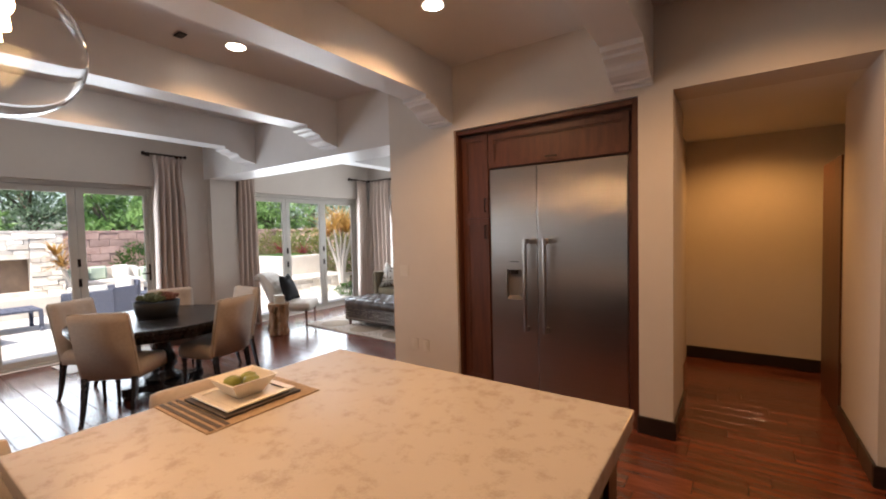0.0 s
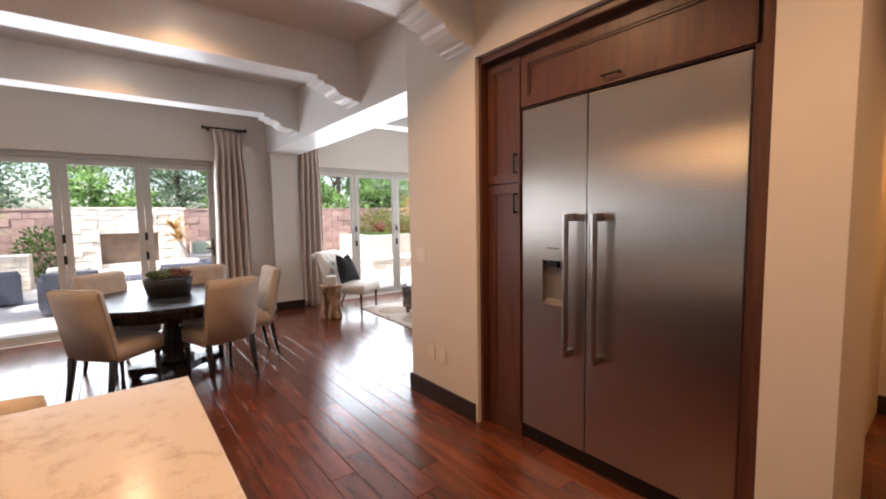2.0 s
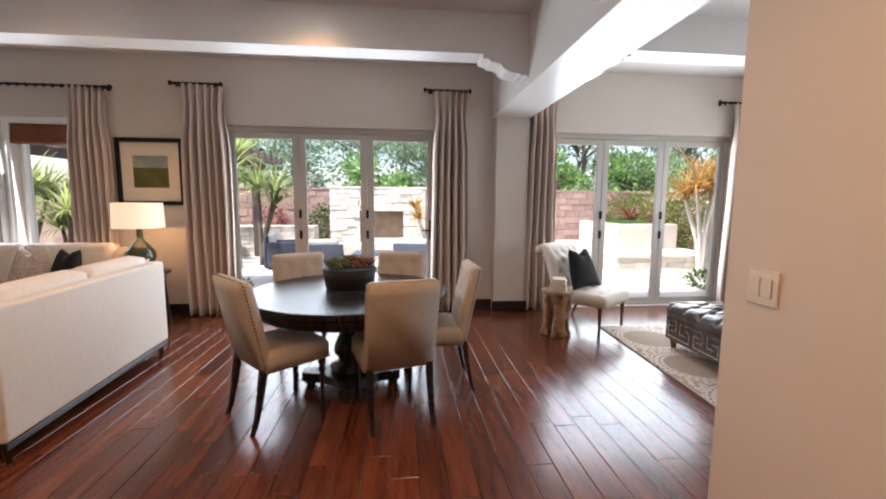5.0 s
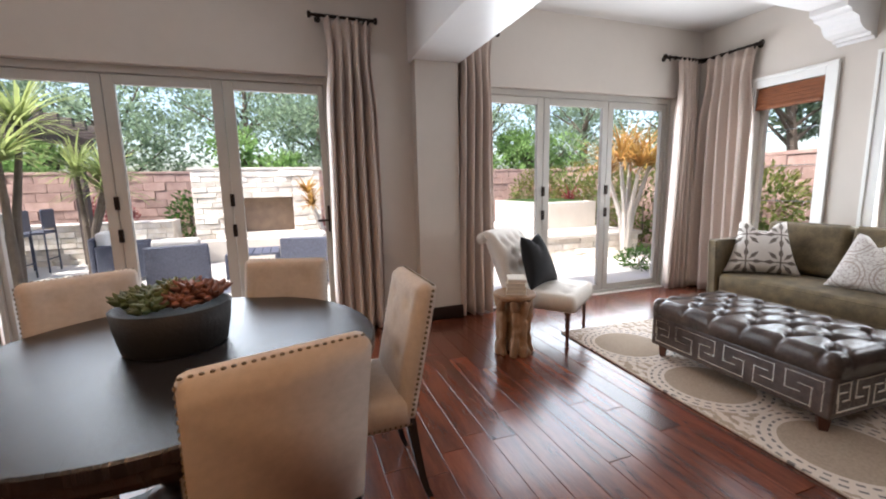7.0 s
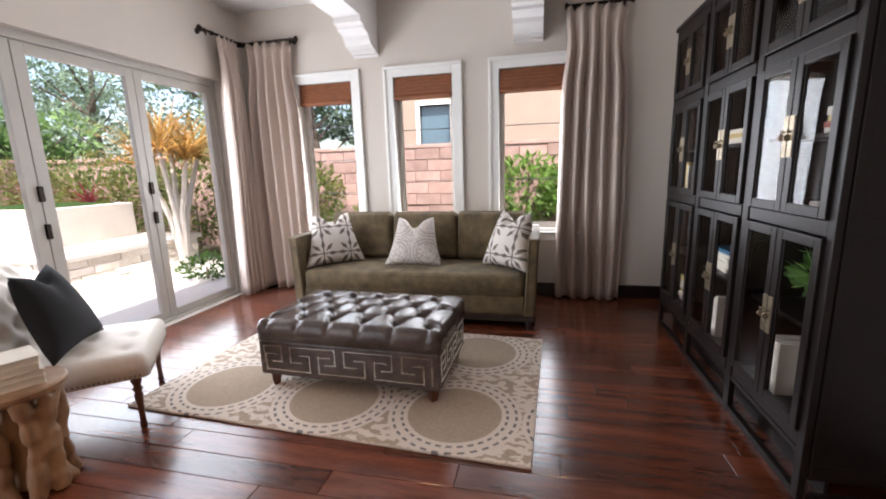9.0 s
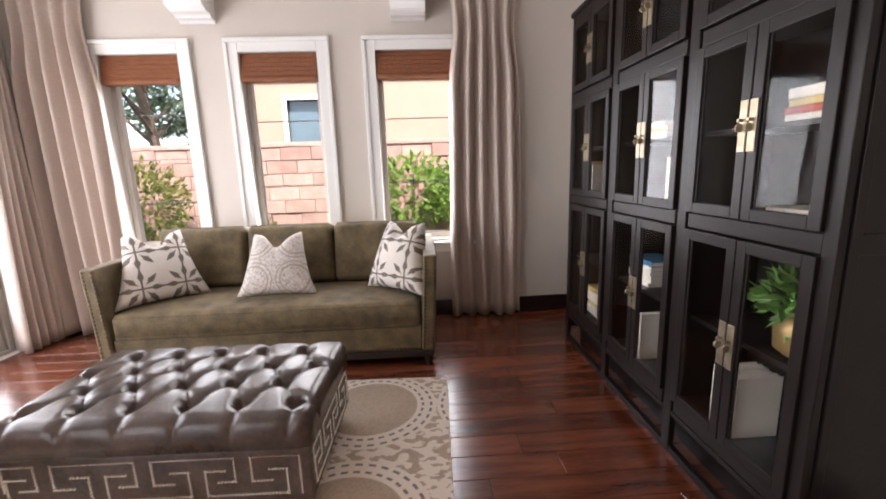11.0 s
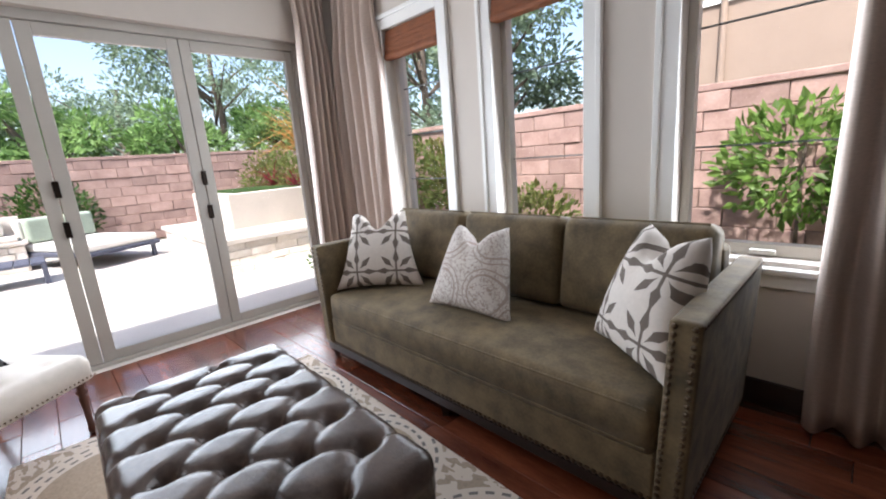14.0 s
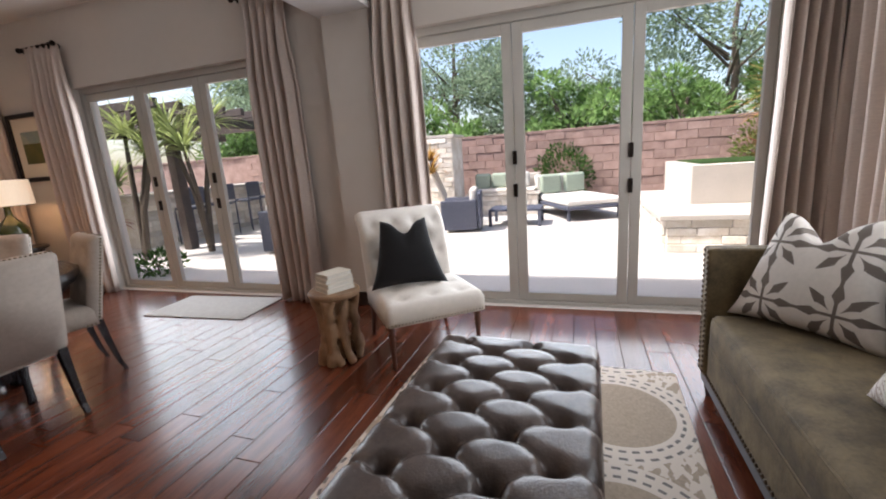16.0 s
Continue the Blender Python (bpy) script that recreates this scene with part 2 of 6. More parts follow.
# ---- large structure ----
CZ = 3.16
XW, YN, YF, XE = -7.1, 7.18, 3.4, -2.29
D1 = (0.05, 2.66, 0.0, 2.36)
D2 = (4.09, 6.80, 0.0, 2.37)
WW = [(-3.45, -2.52, 0.80, 2.32), (-2.34, -1.42, 0.80, 2.32)]
NW = [(-6.39, -5.75, 0.72, 2.345), (-5.265, -4.625, 0.72, 2.345), (-4.14, -3.40, 0.72, 2.345)]
setting("wall_west", wall("x", XW - 0.25, XW, -7.0, YN + 0.25, -0.1, CZ + 0.2, [D1, D2] + WW), WALL)
setting("wall_north", wall("y", YN, YN + 0.22, XW, XE + 0.3, -0.1, CZ + 0.2, NW), WALL)
setting("wall_east_lounge", box(wall("x", XE, XE + 0.15, 4.20, YN, -0.1, CZ + 0.2), XE, -2.192, YF + 0.10, 4.2, -0.1, CZ + 0.1), WALL)
for k in ((-3.02, -2.19, YF, YF + 0.10, -0.1, CZ + 0.1), (-2.19, 1.6, YF, YF + 0.35, 2.55, CZ + 0.1), (-0.55, -0.32, YF, YF + 0.75, -0.1, 2.55),
          (0.74, 4.2, YF, YF + 0.35, -0.1, 2.55), (1.6, 4.2, YF, YF + 0.35, 2.55, CZ + 0.1)):
    setting("wall_kitchen", cube(*k), WALL)
setting("hall_walls", box(box(box(cube(-0.52, -0.42, 4.15, 5.75, -0.1, 2.8), -0.52, 2.2, 5.75, 5.85, -0.1, 2.8), 0.74, 0.86, YF + 0.35, 4.4, -0.1, 2.8), 2.1, 2.2, 3.75, 5.75, -0.1, 2.8), WALL)
setting("hall_ceiling", cube(-0.42, 2.1, 3.75, 5.75, 2.56, 2.64), CEIL)
setting("wall_niche", cube(XE + 0.15, -0.55, 4.15, 4.25, -0.1, CZ), WALL)
setting("header_beam", cube(XW, -3.02, YF, YF + 0.48, 2.53, CZ + 0.1), BEAM)
setting("pilaster", cube(XW, XW + 0.13, YF + 0.03, YF + 0.46, -0.02, 2.53), WALL)
setting("wall_south", wall("y", -7.1, -7.0, XW - 0.25, 4.2, -0.1, CZ + 0.2), WALL)
setting("wall_east", wall("x", 4.1, 4.2, -7.0, YF, -0.1, CZ + 0.2), WALL)
setting("ceiling", cube(XW - 0.25, 4.2, -7.1, YN + 0.25, CZ, CZ + 0.15), CEIL)
BEAMX = [-0.58, -2.33, -3.98, -5.71]


def corbel(bm, x0, x1, y, zt, zb, out, s):
    """A moulded bracket under a beam's end at the wall y, reaching out towards s."""
    h = zt - zb
    pts = [(0, zt), (out, zt), (out, zt - 0.20 * h), (out * 0.86, zt - 0.24 * h), (out * 0.84, zt - 0.34 * h), (out * 0.66, zt - 0.40 * h),
           (out * 0.60, zt - 0.46 * h), (out * 0.56, zt - 0.60 * h), (out * 0.47, zt - 0.74 * h), (out * 0.34, zt - 0.82 * h), (out * 0.20, zt - 0.84 * h),
           (out * 0.18, zt - 0.92 * h), (out * 0.06, zt - 0.93 * h), (out * 0.04, zb), (0, zb)]
    return slab(bm, [(y + s * a, b) for a, b in pts], x0, x1, "x")


for cx in BEAMX:
    bm = cube(cx - 0.135, cx + 0.135, -7.0, YF, 2.80, CZ)
    corbel(bm, cx - 0.134, cx + 0.134, YF, 2.801, 2.61, 0.43, -1)
    setting("ceiling_beam", bm, BEAM)
for cx in (-3.85, -5.55):
    bm = cube(cx - 0.14, cx + 0.14, YF + 0.48, YN, 2.83, CZ)
    corbel(bm, cx - 0.139, cx + 0.139, YN, 2.831, 2.565, 0.45, -1)
    corbel(bm, cx - 0.139, cx + 0.139, YF + 0.48, 2.831, 2.58, 0.43, 1)
    setting("ceiling_beam", bm, BEAM)

# baseboards
BH = 0.135


def base(x0, x1, y0, y1):
    b = rbox(x0, x1, y0, y1, 0, BH, 0.006, 2)
    setting("baseboard", b, ESPRESSO)


base(-3.04, -2.21, YF - 0.02, YF - 0.002)
base(-3.04, -3.022, YF, YF + 0.10)
base(-0.56, -0.30, YF - 0.02, YF - 0.002)
base(-0.318, -0.30, YF, YF + 0.74)
base(0.72, 0.738, YF, YF + 0.35)
base(0.72, 4.0, YF - 0.02, YF - 0.002)
base(0.72, 0.738, YF + 0.352, 4.4)
base(-0.418, 2.1, 5.73, 5.748)
base(XE - 0.02, XE - 0.002, YF + 0.102, YN - 0.02)
base(XW + 0.02, XE - 0.02, YN - 0.02, YN - 0.002)
base(XW + 0.002, XW + 0.02, 2.66, YF + 0.03)
base(XW + 0.132, XW + 0.15, YF + 0.01, YF + 0.48)
base(XW + 0.002, XW + 0.02, YF + 0.485, D2[0])
base(XW + 0.002, XW + 0.02, D2[1], YN - 0.02)
base(XW + 0.002, XW + 0.02, -6.9, D1[0])

# floor under the boards, and the ground outside
setting("floor", cube(XW - 0.0, 4.1, -7.0, YN, -0.06, -0.012), SUBFLOOR)

# ---- patio doors, windows, rods, curtains ----


def folding_door(name, y0, y1, zt, glass, label):
    t = thing(name, 0, 0, 0, 0, label, "patio door")
    xf0, xf1 = XW - 0.16, XW - 0.07
    bm = rbox(xf0, xf1, y0, y0 + 0.05, 0.0, zt, 0.005)
    rbox(xf0, xf1, y1 - 0.05, y1, 0.0, zt, 0.005, into=bm)
    rbox(xf0, xf1, y0 + 0.05, y1 - 0.05, zt - 0.06, zt, 0.005, into=bm)
    rbox(xf0, xf1, y0 + 0.05, y1 - 0.05, 0.0, 0.03, 0.004, into=bm)
    part("frame", bm, FRAMEP, t)
    for k, (a, b) in enumerate(glass):
        zb, zg = 0.10, zt - 0.14
        lo = y0 + 0.052 if k == 0 else (glass[k - 1][1] + a) / 2 + 0.003
        hi = y1 - 0.052 if k == len(glass) - 1 else (glass[k + 1][0] + b) / 2 - 0.003
        bm = bmesh.new()
        X0, X1 = XW - 0.145, XW - 0.095
        rbox(X0, X1, lo, a, 0.032, zt - 0.062, 0.004, into=bm)
        rbox(X0, X1, b, hi, 0.032, zt - 0.062, 0.004, into=bm)
        rbox(X0, X1, a, b, 0.032, zb, 0.004, into=bm)
        rbox(X0, X1, a, b, zg, zt - 0.062, 0.004, into=bm)
        leaf = part("door_leaf", bm, FRAMEP, t)
        pane = part("pane", cube(XW - 0.123, XW - 0.117, a - 0.004, b + 0.004, zb - 0.004, zg + 0.004), GLASS, leaf)
        pane.visible_shadow = False
        if k:
            for z in (0.95, 1.22):
                part("hinge", rbox(XW - 0.098, XW - 0.075, lo - 0.02, lo + 0.014, z, z + 0.11, 0.004), IRON, leaf, "dark bronze hinge")
    return t


d1 = folding_door("folding_glass_door", D1[0], D1[1], D1[3], [(0.142, 0.835), (1.0, 1.688), (1.86, 2.56)], "greige framed three panel folding glass door, closed, opening to the patio")
hb = rbox(XW - 0.094, XW - 0.07, 2.585, 2.605, 0.95, 1.2, 0.004)
rbox(XW - 0.085, XW - 0.065, 2.49, 2.60, 1.05, 1.07, 0.004, into=hb)
part("handle", hb, IRON, d1, "black lever handle")
folding_door("folding_glass_door", D2[0], D2[1], D2[3], [(4.195, 4.895), (5.06, 5.785), (5.94, 6.69)], "greige framed three panel folding glass door, closed, opening to the garden")


def sash_window(name, c0, c1, z0, z1, axis, face, out, muntins, label, blind=0.235, sill=True, cas=0.095):
    """A cased window: axis 'y' for one in the north wall, 'x' for one in the west wall."""
    t = thing(name, 0, 0, 0, 0, label, "window")

    def b(u0, u1, d0, d1, za, zb, r=0.004, into=None):
        p, q = sorted((face + out * d0, face + out * d1))
        return rbox(u0, u1, p, q, za, zb, r, into=into) if axis == "y" else rbox(p, q, u0, u1, za, zb, r, into=into)
    bm = b(c0 - cas, c0, -0.02, -0.002, z0 - 0.02, z1 + cas)
    b(c1, c1 + cas, -0.02, -0.002, z0 - 0.02, z1 + cas, into=bm)
    b(c0 + 0.0005, c1 - 0.0005, -0.02, -0.002, z1, z1 + cas, into=bm)
    b(c0 - cas - 0.012, c0 - cas + 0.018, -0.034, -0.0015, z0 - 0.02, z1 + cas - 0.02, into=bm)
    b(c1 + cas - 0.018, c1 + cas + 0.012, -0.034, -0.0015, z0 - 0.02, z1 + cas - 0.02, into=bm)
    b(c0 - cas - 0.012, c1 + cas + 0.012, -0.036, -0.001, z1 + cas - 0.018, z1 + cas + 0.014, into=bm)
    part("casing", bm, TRIM, t)
    if sill:
        bm = b(c0 - cas - 0.02, c1 + cas + 0.02, -0.05, 0.0, z0 - 0.05, z0 - 0.021, 0.008)
        b(c0 - cas, c1 + cas, -0.018, -0.002, z0 - 0.12, z0 - 0.051, into=bm)
        part("sill", bm, TRIM, t)
    fw = 0.045
    bm = b(c0 + 0.002, c0 + fw, 0.09, 0.15, z0 + 0.002, z1 - 0.002)
    b(c1 - fw, c1 - 0.002, 0.09, 0.15, z0 + 0.002, z1 - 0.002, into=bm)
    b(c0 + fw, c1 - fw, 0.09, 0.15, z0 + 0.002, z0 + 0.06, into=bm)
    b(c0 + fw, c1 - fw, 0.09, 0.15, z1 - 0.05, z1 - 0.002, into=bm)
    part("window_frame", bm, FRAMEP if axis == "y" else TRIM, t)
    bm = bmesh.new()
    for z in muntins:
        b(c0 + fw, c1 - fw, 0.128, 0.140, z, z + 0.009, 0.002, into=bm)
    part("glazing_bar", bm, BARM, t)
    pane = part("pane", b(c0 + fw - 0.003, c1 - fw + 0.003, 0.117, 0.123, z0 + 0.055, z1 - 0.045, 0.001), GLASS, t)
    pane.visible_shadow = False
    lat = b((c0 + c1) / 2 - 0.05, (c0 + c1) / 2 + 0.05, 0.065, 0.089, z0 + 0.012, z0 + 0.035)
    part("latch", lat, FRAMEP, t)
    s = thing("woven_roman_shade", 0, 0, 0, 0, "raised woven brown grass roman shade stacked at the window head", "window shade")
    for k in range(6):
        zt = z1 - 0.004 - k * 0.036
        part("fold", b(c0 + 0.006, c1 - 0.006, 0.012 - 0.006 * k, 0.048 + 0.004 * (k % 2), zt - 0.045 - 0.004 * (k % 2), zt, 0.007), WOVEN, s)
    part("bottom_roll", b(c0 + 0.006, c1 - 0.006, -0.03, 0.06, z1 - blind, z1 - blind + 0.05, 0.02), WOVEN, s)


for i, (a, b_, za, zb) in enumerate(NW):
    sash_window("sash_window", a, b_, za, zb, "y", YN, 1, (1.24, 1.80) if i else (1.12, 1.50, 1.88), "tall narrow sash window in a white moulded casing")
for i, (a, b_, za, zb) in enumerate(WW):
    sash_window("casement_window", a, b_, za, zb, "x", XW, -1, (), "white cased window behind the cream sofa", cas=0.055)


def drape(name, u0, u1, z0, z1, axis, face, seed, label, folds=6, depth=0.075, off=0.10):
    """A pleated curtain hanging along a wall, pinched at its head."""
    rnd = random.Random(seed)
    t = thing(name, 0, 0, 0, 0, label, "curtain", "linen curtains by the windows")
    nu, nz = folds * 12, 26
    bm = bmesh.new()
    grid = []
    ph = [rnd.uniform(-0.5, 0.5) for _ in range(folds + 2)]
    am = [rnd.uniform(0.7, 1.25) for _ in range(folds + 2)]
    for j in range(nz + 1):
        v = j / nz
        z = z1 + (z0 - z1) * v
        row = []
        pinch = max(0.0, 1 - v * 9)
        width = 1.0 - 0.16 * math.exp(-((v - 0.10) / 0.10) ** 2) + 0.05 * v
        mid = (u0 + u1) / 2
        for i in range(nu + 1):
            s = i / nu
            k = s * folds
            a, f = int(k), k - int(k)
            w = am[a] * (1 - f) + am[a + 1] * f
            p = ph[a] * (1 - f) + ph[a + 1] * f
            wave = math.sin(2 * math.pi * k + p * v * 1.6)
            d = depth * w * wave * (0.35 + 0.65 * min(1, v * 5)) * (1 - 0.2 * v)
            zz = z + pinch * 0.05 * abs(math.sin(math.pi * k)) + (0.008 * math.sin(k * 3) if j == nz else 0)
            u = mid + (s - 0.5) * (u1 - u0) * width + 0.012 * math.sin(6 * v + a) * v
            q = off + d + 0.015 * math.sin(3.3 * v + k)
            row.append(bm.verts.new((u, face - q, zz) if axis == "y" else (face + q, u, zz)))
        grid.append(row)
    for r0, r1 in zip(grid, grid[1:]):
        for i in range(nu):
            bm.faces.new((r0[i], r0[i + 1], r1[i + 1], r1[i]))
    ob = part("cloth", bm, CURTAIN, t, smooth=True)
    mod = ob.modifiers.new("thick", "SOLIDIFY")
    mod.thickness = 0.004
    return t


def pole(u0, u1, z, axis, face, label="short dark bronze curtain rod with end caps"):
    t = thing("curtain_rod", 0, 0, 0, 0, label, "curtain rod")
    P = (lambda u, d, zz=z: (u, face - d, zz)) if axis == "y" else (lambda u, d, zz=z: (face + d, u, zz))
    part("pole", rod(bmesh.new(), P(u0, 0.10), P(u1, 0.10), 0.014), IRON, t, smooth=False)
    for u, s in ((u0, -1), (u1, 1)):
        part("finial", rod(rod(bmesh.new(), P(u, 0.10), P(u + s * 0.022, 0.10), 0.026, 0.03), P(u + s * 0.022, 0.10), P(u + s * 0.03, 0.10), 0.03, 0.02), IRON, t)
    for u in (u0 + 0.06, u1 - 0.06):
        b = rod(bmesh.new(), P(u, 0.002), P(u, 0.10), 0.009)
        rod(b, P(u, 0.001), P(u, 0.012), 0.028)
        rod(b, P(u, 0.10), P(u, 0.10, z - 0.045), 0.009)
        part("bracket", b, IRON, t)
    n = max(3, int((u1 - u0) / 0.09))
    for k in range(n):
        u = u0 + (u1 - u0) * (k + 0.5) / n
        part("ring", rod(bmesh.new(), P(u - 0.004, 0.10, z - 0.004), P(u + 0.004, 0.10, z - 0.004), 0.023), IRON, t)


CL = "floor length greige linen curtain pleated on a dark rod"
drape("linen_curtain", -1.64, -1.20, 0.01, 2.70, "x", XW, 1, CL)
drape("linen_curtain", -0.38, 0.15, 0.01, 2.76, "x", XW, 2, CL)
drape("linen_curtain", 2.62, 3.07, 0.01, 2.78, "x", XW, 3, CL, 5)
drape("linen_curtain", 3.88, 4.26, 0.01, 2.79, "x", XW, 4, CL, 4)
drape("linen_curtain", 6.69, 7.04, 0.01, 2.76, "x", XW, 5, CL, 5)
drape("linen_curtain", -6.96, -6.37, 0.01, 2.75, "y", YN, 6, CL, 5)
drape("linen_curtain", -3.53, -2.93, 0.01, 2.77, "y", YN, 7, CL, 5)
pole(-4.2, -1.16, 2.74, "x", XW, "long dark bronze curtain rod above the window pair")
pole(-0.47, 0.07, 2.81, "x", XW)
pole(2.53, 3.07, 2.83, "x", XW)
pole(3.90, 4.29, 2.84, "x", XW)
pole(6.50, 7.08, 2.80, "x", XW)
pole(-7.0, -6.33, 2.80, "y", YN)
pole(-3.49, -2.94, 2.82, "y", YN)

# ---- kitchen ----
f = thing("refrigerator", 0, 0, 0, 0, "built in side by side stainless steel refrigerator with ice dispenser", "refrigerator")
FY = 3.50
FS = -1.395
part("body", cube(-1.85, -0.65, FY + 0.045, 4.14, 0.02, 2.145), CASEW, f)
dx0, dx1 = -1.70, -1.545
dl = part("door", wall("y", FY, FY + 0.042, -1.858, FS - 0.003, 0.10, 2.145, [(dx0, dx1, 0.935, 1.21)]), STEEL, f)
dr = part("door", rbox(FS + 0.003, -0.642, FY, FY + 0.042, 0.10, 2.145, 0.006), STEEL, f)
part("kick_plate", cube(-1.85, -0.65, FY + 0.02, FY + 0.044, 0.01, 0.095), CASEW, f)
for d, hx in ((dl, FS - 0.095), (dr, FS + 0.085)):
    bm = rod(bmesh.new(), (hx, FY - 0.062, 0.66), (hx, FY - 0.062, 1.49), 0.017, seg=20)
    for z in (0.68, 1.47):
        rbox(hx - 0.018, hx + 0.018, FY - 0.075, FY - 0.001, z - 0.022, z + 0.022, 0.005, into=bm)
    part("handle", bm, STEEL, d, "tubular steel door handle")
bm = box(bmesh.new(), dx0, dx1, FY + 0.0425, FY + 0.0445, 0.935, 1.21)
slab(bm, [(FY + 0.002, 0.936), (FY + 0.042, 0.936), (FY + 0.042, 0.965)], dx0 + 0.001, dx1 - 0.001, "x")
disp = part("dispenser", bm, DISP, dl, "grey water and ice dispenser recess")
part("nozzle", rbox(-1.665, -1.60, FY + 0.012, FY + 0.042, 1.165, 1.209, 0.004), CASEW, disp)
part("button_row", rbox(-1.665, -1.575, FY - 0.0035, FY - 0.0005, 1.282, 1.288, 0.001), CASEW, dl)


def panel_door(x0, x1, z0, z1, y, parent, fr=0.055):
    """A framed door with a sunk panel and a bead round it."""
    a, b, c, d = x0 + fr, x1 - fr, z0 + fr, z1 - fr
    door = part("door", wall("y", y, y + 0.022, x0, x1, z0, z1, [(a, b, c, d)]), CHERRY, parent)
    part("panel", cube(a + 0.0002, b - 0.0002, y + 0.014, y + 0.02, c + 0.0002, d - 0.0002), CHERRY, door)
    bead = wall("y", y + 0.006, y + 0.013, a + 0.0004, b - 0.0004, c + 0.0004, d - 0.0004, [(a + 0.012, b - 0.012, c + 0.012, d - 0.012)])
    part("bead", bead, CHERRY, door)
    return door


def pull(x, z, y, parent, horizontal=False):
    bm = bmesh.new()
    if horizontal:
        rod(bm, (x - 0.05, y - 0.028, z), (x + 0.05, y - 0.028, z), 0.006)
        for s in (-0.045, 0.045):
            rod(bm, (x + s, y - 0.028, z), (x + s, y, z), 0.005)
    else:
        rbox(x - 0.007, x + 0.007, y - 0.035, y - 0.027, z - 0.065, z + 0.065, 0.003, into=bm)
        for s in (-0.058, 0.058):
            rbox(x - 0.006, x + 0.006, y - 0.032, y, z + s - 0.006, z + s + 0.006, 0.002, into=bm)
    return part("handle", bm, IRON, parent, "dark bronze bar pull")


c = thing("pantry_cabinet", 0, 0, 0, 0, "narrow tall cherry wood pantry cabinet with panelled doors beside the refrigerator", "cabinet")
part("body", box(cube(-2.165, -1.87, 3.515, 4.14, 0.0, 2.50), -2.188, -2.166, 3.43, 4.14, 0.0, 2.55), CHERRY, c)
for z0, z1, hz in ((0.10, 1.69, 1.565), (1.70, 2.49, 1.82)):
    d = panel_door(-2.16, -1.875, z0, z1, 3.49, c)
    pull(-1.90, hz, 3.49, d)
part("toe_kick", cube(-2.16, -1.87, 3.50, 3.514, 0.0, 0.095), CHERRY, c)
c = thing("bridge_cabinet", 0, 0, 0, 0, "cherry wood cabinet with one wide panelled door above the refrigerator", "cabinet")
part("body", cube(-1.868, -0.60, 3.515, 4.14, 2.16, 2.50), CHERRY, c)
d = panel_door(-1.865, -0.63, 2.165, 2.475, 3.49, c)
pull(-1.25, 2.205, 3.49, d, True)
part("side_panel", cube(-0.595, -0.552, 3.43, 4.14, 0.0, 2.55), CHERRY, c)
part("side_panel", cube(-0.636, -0.597, 3.49, 4.14, 0.0, 2.158), CHERRY, c)
part("crown", rbox(-2.165, -0.597, 3.43, 3.56, 2.502, 2.548, 0.008), CHERRY, c)

w = thing("kitchen_worktop", 0, 0, 0, 0, "cream speckled quartz island worktop with a square edge", "countertop")
part("slab", rbox(-1.86, -0.262, 0.22, 1.61, 0.865, 0.905, 0.005), QUARTZ, w)
part("apron", rbox(-1.855, -0.267, 0.225, 1.605, 0.83, 0.8645, 0.004), QUARTZ, w)
w = thing("kitchen_island", 0, 0, 0, 0, "dark stained island base with panelled sides under the quartz worktop", "kitchen island")
part("body", cube(-1.50, -0.33, 0.28, 1.54, 0.10, 0.829), ESPRESSO, w)
part("plinth", cube(-1.45, -0.38, 0.33, 1.49, 0.0, 0.099), ESPRESSO, w)
bm = rbox(-0.329, -0.31, 0.28, 0.40, 0.1, 0.829, 0.003)
rbox(-0.329, -0.31, 1.42, 1.54, 0.1, 0.829, 0.003, into=bm)
rbox(-0.329, -0.31, 0.40, 1.42, 0.1, 0.22, 0.003, into=bm)
rbox(-0.329, -0.31, 0.40, 1.42, 0.72, 0.829, 0.003, into=bm)
part("side_panel", bm, ESPRESSO, w)

# ---- furniture makers ----


